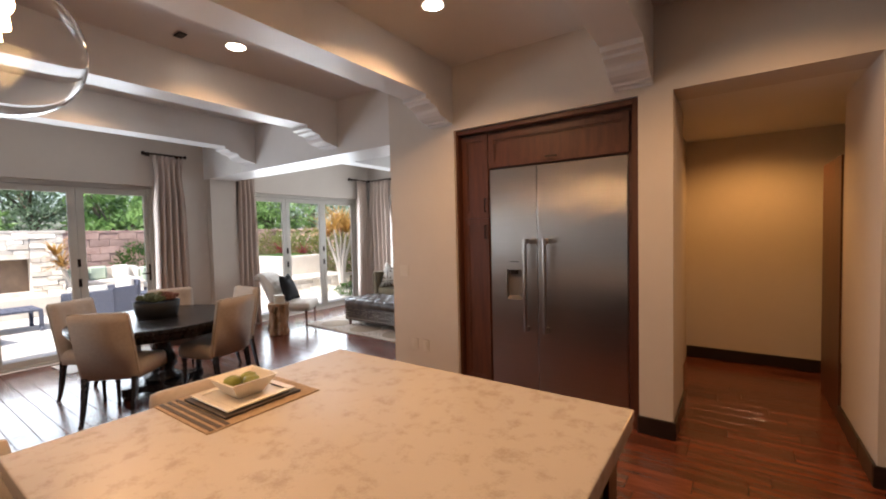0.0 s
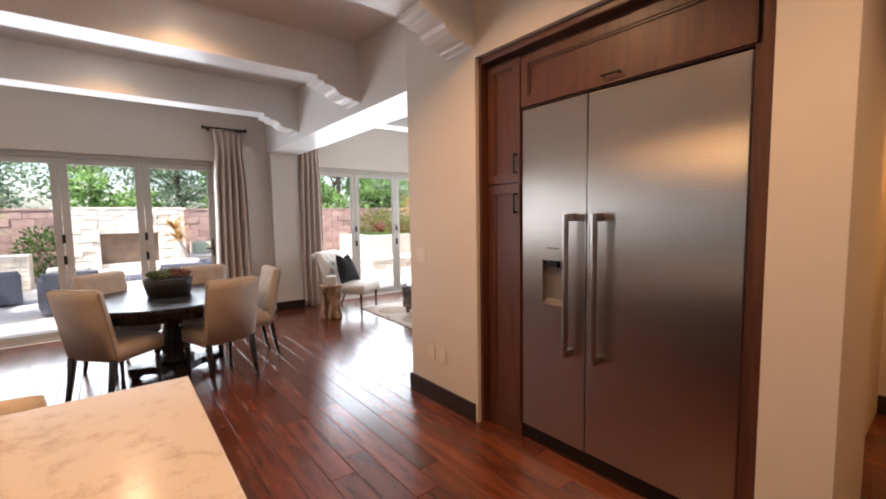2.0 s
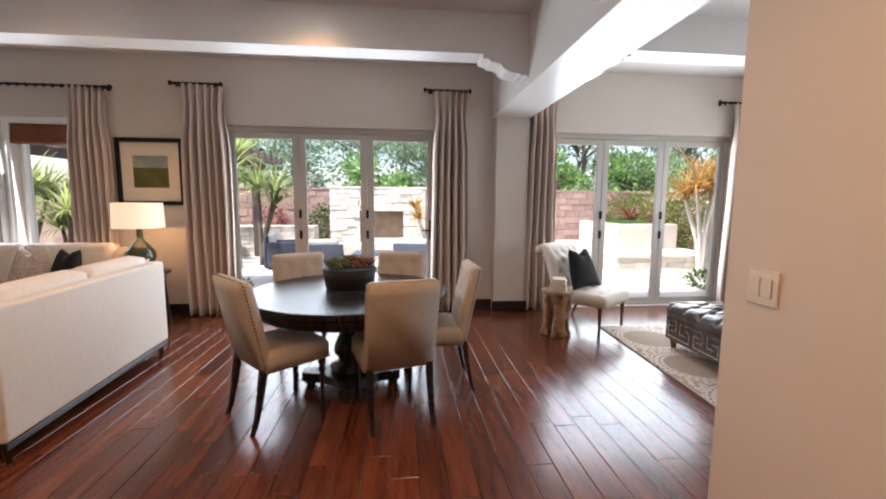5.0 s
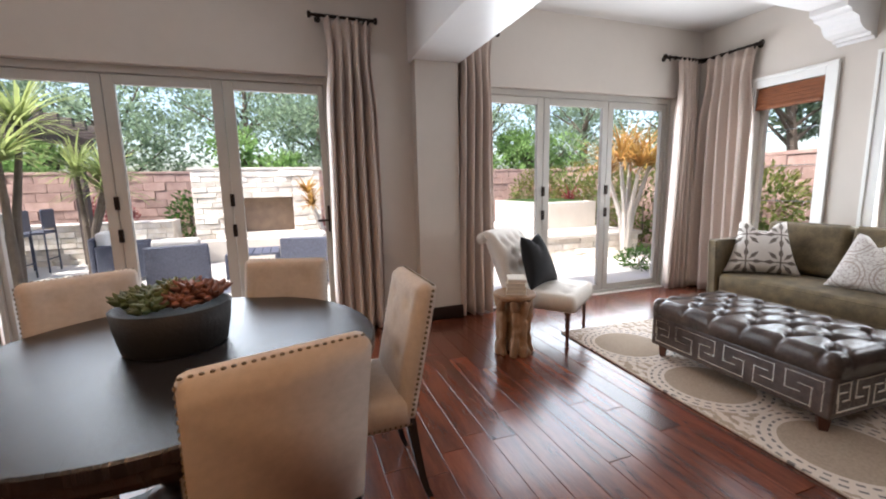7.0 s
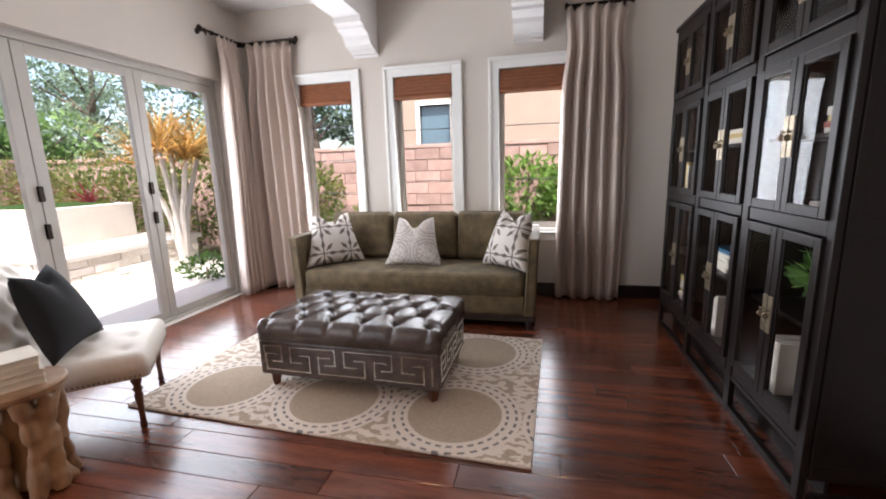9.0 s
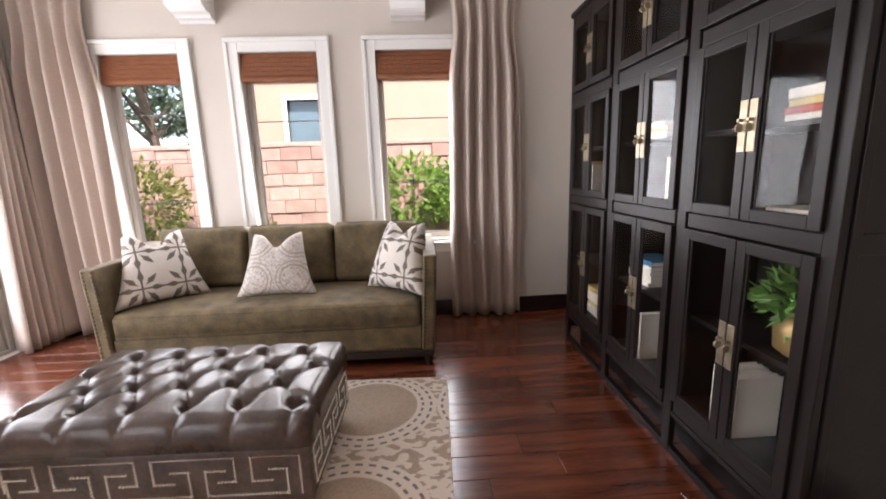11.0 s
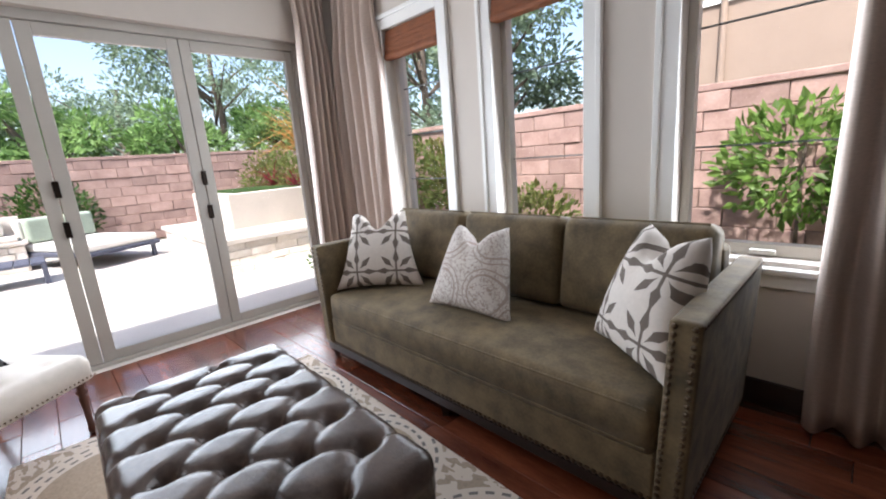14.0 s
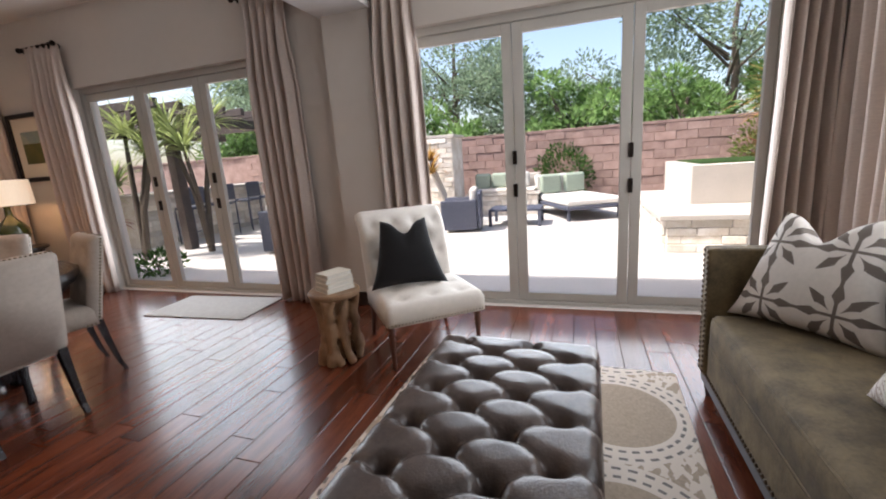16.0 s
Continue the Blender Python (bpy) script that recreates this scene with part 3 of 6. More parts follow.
def superpad(sx, sy, sz, r=0.05, crown=0.02, n=14, tufts=(), depth=0.02, spread=0.05, cx=0, cy=0, z0=0.0, creases=(), edge=0.012):
    """A cushioned pad: rounded plan, domed top, with buttoned hollows."""
    bm = bmesh.new()
    nx, ny = max(4, int(sx * n * 2)), max(4, int(sy * n * 2))
    top = []
    for i in range(nx + 1):
        row = []
        for j in range(ny + 1):
            u, v = 2 * i / nx - 1, 2 * j / ny - 1
            x, y = u * sx / 2, v * sy / 2
            ex = max(0.0, abs(x) - (sx / 2 - r)) / r
            ey = max(0.0, abs(y) - (sy / 2 - r)) / r
            e = min(1.0, math.hypot(ex, ey))
            z = sz - r * (1 - math.sqrt(max(0, 1 - e * e))) + crown * (1 - u * u) * (1 - v * v)
            if ex > 0 and ey > 0 and math.hypot(ex, ey) > 1:
                s = 1 / math.hypot(ex, ey)
                x = math.copysign(sx / 2 - r + r * ex * s, x)
                y = math.copysign(sy / 2 - r + r * ey * s, y)
            for tx, ty in tufts:
                d2 = ((x - tx) ** 2 + (y - ty) ** 2) / spread ** 2
                z -= depth * math.exp(-d2 * 1.2) + 0.35 * depth * math.exp(-d2 * 9)
            for ax, ay, bx, by in creases:
                lx, ly = bx - ax, by - ay
                L2 = lx * lx + ly * ly
                s = min(1, max(0, ((x - ax) * lx + (y - ay) * ly) / L2))
                dd = math.hypot(x - ax - s * lx, y - ay - s * ly)
                if dd < 0.05:
                    z -= edge * (0.45 + 0.55 * abs(2 * s - 1)) * (math.exp(-(dd / 0.0055) ** 2) + 0.9 * math.exp(-(dd / 0.026) ** 2))
            row.append(bm.verts.new((cx + x, cy + y, z0 + z)))
        top.append(row)
    for a, b in zip(top, top[1:]):
        for j in range(ny):
            bm.faces.new((a[j], a[j + 1], b[j + 1], b[j]))
    ring = [top[i][0] for i in range(nx + 1)] + [top[nx][j] for j in range(1, ny + 1)] + [top[i][ny] for i in range(nx - 1, -1, -1)] + [top[0][j] for j in range(ny - 1, 0, -1)]
    low = [bm.verts.new((q.co.x, q.co.y, z0)) for q in ring]
    m = len(ring)
    for i in range(m):
        bm.faces.new((ring[i], ring[(i + 1) % m], low[(i + 1) % m], low[i]))
    bm.faces.new(low)
    return bm


def nails(pts, r=0.006, normal=(0, 0, 1), squash=0.6):
    """A row of domed nail heads at the points."""
    bm = bmesh.new()
    turn = Vector(normal).to_track_quat("Z", "Y").to_matrix().to_4x4()
    for p in pts:
        bmesh.ops.create_icosphere(bm, subdivisions=1, radius=r, matrix=Matrix.Translation(p) @ turn @ Matrix.Diagonal((1, 1, squash, 1)))
    return bm


def line(p, q, step):
    p, q = Vector(p), Vector(q)
    n = max(1, int((q - p).length / step))
    return [p.lerp(q, k / n) for k in range(n + 1)]


def turned_leg(x, y, h, r=0.022):
    return lathe(bmesh.new(), [(r * 0.55, 0), (r * 0.75, 0.02), (r * 0.55, 0.045), (r * 0.6, h * 0.45), (r * 0.85, h * 0.66), (r * 0.55, h * 0.70), (r * 1.05, h * 0.76), (r * 0.6, h * 0.82), (r * 1.0, h * 0.9), (r * 1.0, h)], 16, x, y)


CHAIR_LABEL = "oatmeal linen dining chair with brass nailheads at the round table"


def make_dining_chair():
    """Faces +y, origin on the floor."""
    t = thing("dining_chair", 0, 0, 0, 0, CHAIR_LABEL, "chair", "chairs round the dining table")
    tuft = [(-0.11, -0.05), (0.11, -0.05), (0, 0.08)]
    seat = superpad(0.47, 0.46, 0.13, 0.035, 0.02, 18, tuft, 0.012, 0.03, 0, 0.02, 0.375)
    part("seat", seat, LINEN, t, smooth=True)
    back = superpad(0.46, 0.58, 0.075, 0.03, 0.012, 18, [(-0.11, 0.18), (0.11, 0.18), (0, 0.07), (-0.11, -0.04), (0.11, -0.04)], 0.02, 0.03)
    back.transform(Matrix.Translation((0, 0.01, 0)))
    M = Matrix(((1, 0, 0, 0), (0, -0.20, 0.98, -0.275), (0, 0.98, 0.20, 0.665), (0, 0, 0, 1)))
    back.transform(M)
    part("backrest", back, LINEN, t, smooth=True)
    pts = []
    for s in (-1, 1):
        pts.append((s, [M @ Vector((s * 0.231, v, 0.016)) for v in [(-0.25 + 0.022 * k) for k in range(25)]]))
    bm = bmesh.new()
    for s, pp in pts:
        merge(bm, nails(pp, 0.0075, (s, 0, 0)))
    top = [M @ Vector((u, 0.301, 0.016)) for u in [(-0.22 + 0.0215 * k) for k in range(21)]]
    merge(bm, nails(top, 0.0075, (0, 0, 1)))
    low = line((-0.23, -0.262 + 0.06, 0.384), (-0.23, 0.24, 0.384), 0.022)
    merge(bm, nails([(-0.236, p.y, 0.384) for p in low], 0.0055, (-1, 0, 0)))
    merge(bm, nails([(0.236, p.y, 0.384) for p in low], 0.0055, (1, 0, 0)))
    merge(bm, nails([(p, 0.2505, 0.384) for p in [(-0.22 + 0.0215 * k) for k in range(21)]], 0.0055, (0, 1, 0)))
    part("nailhead_trim", bm, BRASS, t)
    for s in (-1, 1):
        part("leg", turned_leg(s * 0.195, 0.20, 0.376, 0.026), BLACKW, t, smooth=True)
        bm = bmesh.new()
        rows = []
        for k in range(8):
            v = k / 7
            w = 0.012 + 0.010 * v
            y = -0.29 + 0.085 * v ** 0.7
            rows.append([bm.verts.new((s * 0.198 + a * w, y + b * w, v * 0.40)) for a, b in ((-1, -1), (1, -1), (1, 1), (-1, 1))])
        for a, b in zip(rows, rows[1:]):
            for i in range(4):
                bm.faces.new((a[i], a[(i + 1) % 4], b[(i + 1) % 4], b[i]))
        bm.faces.new(rows[0])
        bm.faces.new(rows[-1])
        part("leg", bm, BLACKW, t)
    return t


TX, TY = -4.86, 1.82
t = thing("dining_table", TX, TY, 0, 0, "round ebonised wood pedestal dining table with a four footed base", "table")
part("tabletop", lathe(bmesh.new(), [(0.65, 0.68), (0.728, 0.682), (0.733, 0.71), (0.755, 0.725), (0.755, 0.757), (0.747, 0.763)], 72), BLACKW, t)
part("apron", lathe(bmesh.new(), [(0.67, 0.63), (0.68, 0.635), (0.68, 0.68)], 64), BLACKW, t, smooth=False)
part("pedestal", lathe(bmesh.new(), [(0.16, 0.12), (0.17, 0.16), (0.11, 0.19), (0.10, 0.22), (0.135, 0.27), (0.13, 0.33), (0.09, 0.42), (0.075, 0.50), (0.10, 0.52), (0.11, 0.55), (0.08, 0.58), (0.16, 0.64)], 32), BLACKW, t, smooth=True)
out = []
for k in range(4):
    a = math.pi / 2 * k
    for da, r in ((-0.42, 0.23), (-0.13, 0.38), (0.13, 0.38), (0.42, 0.23)):
        out.append((r * math.cos(a + da), r * math.sin(a + da)))
part("plinth", slab(bmesh.new(), out, 0.05, 0.12, "z"), BLACKW, t)
for k in range(4):
    a = math.pi / 2 * k
    part("foot", lathe(bmesh.new(), [(0.03, 0), (0.045, 0.02), (0.035, 0.05)], 16, 0.32 * math.cos(a), 0.32 * math.sin(a)), BLACKW, t)

chair = make_dining_chair()
CHAIRS = [(-4.28, 1.15, -0.66, 0.75), (-4.11, 2.23, -0.96, -0.28), (-4.85, 2.78, 0.02, -1.0), (-5.53, 1.27, 0.86, 0.50), (-5.60, 2.22, 0.95, -0.31)]
for k, (x, y, dx, dy) in enumerate(CHAIRS):
    d = Vector((dx, dy)).normalized()
    m = pose(x + d.x * 0.31, y + d.y * 0.31, 0, 0, 0, math.degrees(math.atan2(-d.x, d.y)))
    if k == 0:
        chair.matrix_basis = m
    else:
        made = copy_thing(chair, m)

# ---- lounge ----
RUGX0, RUGX1, RUGY0, RUGY1 = -6.125, -3.715, 4.46, 5.97


def rug_material():
    m = material("rug_wool", (0.42, 0.325, 0.24), 0.95, noise_scale=90, amount=0.15, bump=0.5, bump_scale=250)
    nt = m.node_tree
    b = nt.nodes["Principled BSDF"]
    src = b.inputs["Base Color"].links[0].from_socket
    tc = nt.nodes.new("ShaderNodeTexCoord")
    sep = nt.nodes.new("ShaderNodeSeparateXYZ")
    nt.links.new(tc.outputs["Object"], sep.inputs[0])

    def op(kind, a, b_=None, c=None):
        n = nt.nodes.new("ShaderNodeMath")
        n.operation = kind
        for i, v in enumerate((a, b_, c)):
            if v is None:
                continue
            if isinstance(v, (int, float)):
                n.inputs[i].default_value = v
            else:
                nt.links.new(v, n.inputs[i])
        return n.outputs[0]
    P, Q = 0.75, 0.82
    x = op("SUBTRACT", op("MODULO", op("ADD", sep.outputs[0], 10.5 * P - 0.01), P), P / 2)
    y = op("SUBTRACT", op("MODULO", op("ADD", sep.outputs[1], 10.5 * Q + 0.40), Q), Q / 2)
    r = op("SQRT", op("ADD", op("MULTIPLY", x, x), op("MULTIPLY", y, y)))
    ang = op("ARCTAN2", y, x)
    band = op("LESS_THAN", op("ABSOLUTE", op("SUBTRACT", r, 0.318)), 0.054)
    dash = op("LESS_THAN", op("ABSOLUTE", op("SUBTRACT", op("ABSOLUTE", op("SUBTRACT", r, 0.320)), 0.024)), 0.0075)
    seg = op("GREATER_THAN", op("SINE", op("MULTIPLY", ang, 34)), -0.2)
    dark = op("MULTIPLY", dash, seg)
    nz = nt.nodes.new("ShaderNodeTexNoise")
    nz.inputs["Scale"].default_value = 34
    outside = op("MULTIPLY", op("GREATER_THAN", r, 0.366), op("GREATER_THAN", nz.outputs[0], 0.49))
    light = op("MAXIMUM", band, outside)
    mix1 = nt.nodes.new("ShaderNodeMix")
    mix1.data_type = "RGBA"
    nt.links.new(light, mix1.inputs[0])
    nt.links.new(src, mix1.inputs[6])
    mix1.inputs[7].default_value = (0.62, 0.53, 0.45, 1)
    mix2 = nt.nodes.new("ShaderNodeMix")
    mix2.data_type = "RGBA"
    nt.links.new(dark, mix2.inputs[0])
    nt.links.new(mix1.outputs[2], mix2.inputs[6])
    mix2.inputs[7].default_value = (0.17, 0.15, 0.14, 1)
    nt.links.new(mix2.outputs[2], b.inputs["Base Color"])
    return m


RUG = rug_material()
t = thing("area_rug", (RUGX0 + RUGX1) / 2, (RUGY0 + RUGY1) / 2, 0.0, -2.4, "beige wool area rug with dashed rings under the tufted ottoman", "rug")
part("weave", rbox(RUGX0 - (RUGX0 + RUGX1) / 2, RUGX1 - (RUGX0 + RUGX1) / 2, -0.75, 0.75, 0.001, 0.016, 0.006), RUG, t)

t = thing("tufted_ottoman", -4.855, 5.195, 0.015, -1.6, "dark brown tufted leather ottoman with a nailhead key pattern", "ottoman")
OW, OD = 1.19, 0.70
TR = [-0.235, -0.08, 0.08, 0.235]
tuf = []
for j, y in enumerate(TR):
    tuf += [(x, y) for x in ([-0.42, -0.21, 0.0, 0.21, 0.42] if j % 2 else [-0.525, -0.315, -0.105, 0.105, 0.315, 0.525])]
crs = []
for x, y in tuf:
    for x2, y2 in tuf:
        if y2 > y + 0.1 and y2 < y + 0.2 and abs(x2 - x) < 0.12:
            crs.append((x, y, x2, y2))
crs += [(x, y, x, math.copysign(OD / 2 + 0.02, y)) for x, y in tuf if abs(y) > 0.2]
crs += [(x, y, math.copysign(OW / 2 + 0.02, x), y) for x, y in tuf if abs(x) > 0.5]
part("cushion", superpad(OW + 0.03, OD + 0.03, 0.13, 0.055, 0.022, 62, tuf, 0.034, 0.034, 0, 0, 0.325, crs, 0.019), LEATHER, t, smooth=True)
for x, y in tuf:
    part("button", nails([(x, y, 0.325 + 0.075)], 0.014), LEATHER, t)
part("body", rbox(-OW / 2, OW / 2, -OD / 2, OD / 2, 0.09, 0.324, 0.012), LEATHER, t)
for sx in (-1, 1):
    for sy in (-1, 1):
        x, y = sx * (OW / 2 - 0.06), sy * (OD / 2 - 0.06)
        part("leg", rod(bmesh.new(), (x, y, 0), (x, y, 0.089), 0.028, 0.042, 4), CHERRY, t)


def key_line(u0, u1, z0, z1, period):
    """Interlocking brackets of a Greek key between u0 and u1, as polylines."""
    pts = []
    h = z1 - z0
    u = u0 - period * 0.5
    while u < u1:
        for off, za, hook, zh in ((0.0, 1.0, 0.2, 0.36), (0.53, 0.0, 0.2, 0.66)):
            a, b = u + off * period, u + (off + 0.83) * period
            line_ = [(a + hook * period, z0 + zh * h), (a, z0 + zh * h), (a, z0 + za * h), (b, z0 + za * h), (b, z0 + zh * h), (b - hook * period, z0 + zh * h)]
            pts.append([(min(max(p, u0), u1), q) for p, q in line_])
        u += period
    return pts


bm = bmesh.new()
for face, n, half in (("-y", 0.37, OW / 2), ("+y", 0.37, OW / 2), ("-x", 0.30, OD / 2), ("+x", 0.30, OD / 2)):
    for pl in key_line(-half + 0.04, half - 0.04, 0.13, 0.29, n):
        for band in (0.0,):
            for (a, za), (b_, zb) in zip(pl, pl[1:]):
                q = []
                L = math.hypot(b_ - a, zb - za)
                if L < 0.01:
                    continue
                for k in range(int(L / 0.013) + 1):
                    s = k * 0.013 / L
                    u, z = a + (b_ - a) * s + band, za + (zb - za) * s - band
                    q.append({"-y": (u, -OD / 2 - 0.001, z), "+y": (-u, OD / 2 + 0.001, z), "-x": (-OW / 2 - 0.001, -u, z), "+x": (OW / 2 + 0.001, u, z)}[face])
                for p in q:
                    bmesh.ops.create_cone(bm, segments=5, radius1=0.0075, radius2=0.004, depth=0.007, cap_ends=True, matrix=Matrix.Translation(p) @ Vector({"-y": (0, -1, 0), "+y": (0, 1, 0), "-x": (-1, 0, 0), "+x": (1, 0, 0)}[face]).to_track_quat("Z", "Y").to_matrix().to_4x4())
part("nailhead_trim", bm, NICKEL, t, "silver nailheads in a Greek key")


def cushion(name, w, h, d, mat, label, x, y, z, rz=0, lean=0, roll=0, parent=None, chop=0.21, category="cushion"):
    """A scatter cushion standing on its edge, its top chopped in; broad side faces -y."""
    t = thing(name, 0, 0, 0, 0, label, category)
    n = 20
    bm = bmesh.new()
    fb = []
    for s in (-1, 1):
        g = []
        for i in range(n + 1):
            row = []
            for j in range(n + 1):
                u, v = 2 * i / n - 1, 2 * j / n - 1
                pin = (1 - u * u) * (1 - v * v)
                e = 1 - 0.10 * (1 - v * v) * abs(u) ** 3
                f_ = 1 - 0.10 * (1 - u * u) * abs(v) ** 3
                X, Z = u * e * w / 2, v * f_ * h / 2
                if v > 0:
                    Z -= chop * h * math.exp(-(u / 0.36) ** 2) * v ** 3
                X *= 0.80 - 0.20 * v
                Y = s * d / 2 * (max(0, pin) ** 0.42) * (1 - 0.35 * math.exp(-(u / 0.25) ** 2) * max(0, v))
                row.append(bm.verts.new((X, Y, Z + h / 2)))
            g.append(row)
        fb.append(g)
        for a, b in zip(g, g[1:]):
            for j in range(n):
                bm.faces.new((a[j], a[j + 1], b[j + 1], b[j]) if s < 0 else (a[j], b[j], b[j + 1], a[j + 1]))
    bmesh.ops.remove_doubles(bm, verts=bm.verts, dist=1e-4)
    part("cover", bm, mat, t, smooth=True)
    t.matrix_basis = pose(x, y, z) @ pose(0, 0, 0, 0, 0, rz) @ pose(0, 0, 0, lean, roll, 0)
    return t


def pattern(name, base, ink, kind):
    m = material(name, base, 0.9, noise_scale=60, amount=0.04, bump=0.15, bump_scale=300)
    nt = m.node_tree
    b = nt.nodes["Principled BSDF"]
    src = b.inputs["Base Color"].links[0].from_socket
    tc = nt.nodes.new("ShaderNodeTexCoord")
    sep = nt.nodes.new("ShaderNodeSeparateXYZ")
    nt.links.new(tc.outputs["Object"], sep.inputs[0])

    def op(kind_, a, b_=None, c=None):
        n = nt.nodes.new("ShaderNodeMath")
        n.operation = kind_
        for i, v in enumerate((a, b_, c)):
            if isinstance(v, (int, float)):
                n.inputs[i].default_value = v
            elif v is not None:
                nt.links.new(v, n.inputs[i])
        return n.outputs[0]
    P = 0.26 if kind == "star" else 0.28
    x = op("SUBTRACT", op("MODULO", op("ADD", sep.outputs[0], 10 * P), P), P / 2)
    y = op("SUBTRACT", op("MODULO", op("ADD", sep.outputs[2], 10 * P + 0.02), P), P / 2)
    r = op("SQRT", op("ADD", op("MULTIPLY", x, x), op("MULTIPLY", y, y)))
    ang = op("ARCTAN2", y, x)
    if kind == "star":
        lines = op("LESS_THAN", op("MINIMUM", op("ABSOLUTE", x), op("ABSOLUTE", y)), 0.006)
        leafw = op("MULTIPLY", op("SUBTRACT", 1.0, op("ABSOLUTE", op("DIVIDE", op("SUBTRACT", r, 0.076), 0.056))), 0.85)
        petal = op("MULTIPLY", op("LESS_THAN", op("ABSOLUTE", op("SINE", op("MULTIPLY", ang, 4))), leafw), op("LESS_THAN", op("ABSOLUTE", op("SUBTRACT", r, 0.076)), 0.055))
        mask = op("MAXIMUM", lines, petal)
    else:
        rings = op("GREATER_THAN", op("SINE", op("MULTIPLY", r, 210)), 0.45)
        nz = nt.nodes.new("ShaderNodeTexNoise")
        nz.inputs["Scale"].default_value = 20
        nz.inputs["Detail"].default_value = 3
        swirl = op("LESS_THAN", op("ABSOLUTE", op("SUBTRACT", nz.outputs[0], 0.5)), 0.03)
        mask = op("MAXIMUM", op("MULTIPLY", rings, op("LESS_THAN", op("ABSOLUTE", op("SUBTRACT", r, 0.105)), 0.024)), swirl)
    mix = nt.nodes.new("ShaderNodeMix")
    mix.data_type = "RGBA"
    nt.links.new(mask, mix.inputs[0])
    nt.links.new(src, mix.inputs[6])
    mix.inputs[7].default_value = (*ink, 1)
    nt.links.new(mix.outputs[2], b.inputs["Base Color"])
    return m


STARC = pattern("star_print_cotton", (0.66, 0.60, 0.54), (0.15, 0.12, 0.10), "star")
PAISLEY = pattern("paisley_print_cotton", (0.62, 0.57, 0.52), (0.36, 0.29, 0.25), "paisley")

# green sofa, faces -y
SX0, SX1, SY0, SY1 = -5.965, -3.75, 6.09, 6.97
t = thing("green_sofa", (SX0 + SX1) / 2, SY0, 0, 0, "olive green velvet three seat sofa with brass nailhead trim", "sofa")
W2 = (SX1 - SX0) / 2
part("frame", rbox(-W2 + 0.09, W2 - 0.09, 0.015, 0.86, 0.125, 0.30, 0.01), OLIVE, t)
part("base_rail", rbox(-W2 + 0.01, W2 - 0.01, 0.012, 0.86, 0.075, 0.124, 0.004), ESPRESSO, t)
for s in (-1, 1):
    m = Matrix.Shear("XZ", 4, (0, 0))
    arm = rbox(s * W2 - s * 0.09 if s > 0 else -W2, W2 if s > 0 else -W2 + 0.09, 0.0, 0.87, 0.126, 0.79, 0.012, 3)
    for v in arm.verts:
        v.co.x += s * 0.03 * max(0, (v.co.z - 0.2)) / 0.6
    part("arm", arm, OLIVE, t)
part("backrest", rbox(-W2 + 0.09, W2 - 0.09, 0.76, 0.88, 0.30, 0.84, 0.02, 3), OLIVE, t)
part("seat_cushion", superpad(2 * W2 - 0.19, 0.66, 0.17, 0.035, 0.025, 22, cx=0, cy=0.34, z0=0.301), OLIVE, t, "long olive velvet seat cushion", smooth=True)
cw = (2 * W2 - 0.19) / 3
for k in range(3):
    bk = superpad(cw - 0.006, 0.47, 0.16, 0.05, 0.035, 24)
    M = Matrix.Translation((-W2 + 0.095 + cw * (k + 0.5), 0.755, 0.70)) @ Matrix(((1, 0, 0, 0), (0, 0.17, -0.985, 0), (0, 0.985, 0.17, 0), (0, 0, 0, 1)))
    bk.transform(M)
    part("back_cushion", bk, OLIVE, t, smooth=True)
    pipe = rod(bmesh.new(), M @ Vector((-cw / 2 + 0.03, 0.232, 0.115)), M @ Vector((cw / 2 - 0.03, 0.232, 0.115)), 0.006, seg=6)
    part("piping", pipe, OLIVE, t)
part("piping", rod(rod(bmesh.new(), (-W2 + 0.12, 0.013, 0.315), (W2 - 0.12, 0.013, 0.315), 0.006, seg=6), (-W2 + 0.12, 0.02, 0.452), (W2 - 0.12, 0.02, 0.452), 0.006, seg=6), OLIVE, t)
bm = nails(line((-W2 + 0.02, -0.001 + 0.012, 0.138), (W2 - 0.02, 0.011, 0.138), 0.027), 0.0105, (0, -1, 0))
for s in (-1, 1):
    for xx in (0.018, 0.074):
        merge(bm, nails([(s * (W2 - xx + 0.03 * max(0, z - 0.2) / 0.6), -0.002, z) for z in [0.15 + 0.027 * k for k in range(24)]], 0.0105, (0, -1, 0)))
    merge(bm, nails([(s * (W2 + 0.028), y, 0.775) for y in [0.02 + 0.027 * k for k in range(31)]], 0.009, (s, 0, 0)))
    merge(bm, nails([(s * (W2 - 0.0), y, 0.14) for y in [0.02 + 0.027 * k for k in range(31)]], 0.009, (s, 0, 0)))
part("nailhead_trim", bm, NAILH, t)
for x in (-W2 + 0.05, 0, W2 - 0.05):
    for y in (0.05, 0.82):
        part("leg", rod(bmesh.new(), (x, y, 0), (x, y, 0.074), 0.02, 0.033, 4), ESPRESSO, t)
cushion("scatter_cushion", 0.60, 0.52, 0.22, STARC, "off white cushion with brown leaf star print on the olive sofa", -5.655, 6.37, 0.475, 40, -20, 0, chop=0.28)
cushion("scatter_cushion", 0.58, 0.48, 0.20, PAISLEY, "pale paisley print cushion on the olive sofa", -4.875, 6.36, 0.475, 2, -22, chop=0.28)
cushion("scatter_cushion", 0.56, 0.53, 0.22, STARC, "off white cushion with brown leaf star print on the olive sofa", -4.03, 6.36, 0.475, -38, -20, 0, chop=0.28)

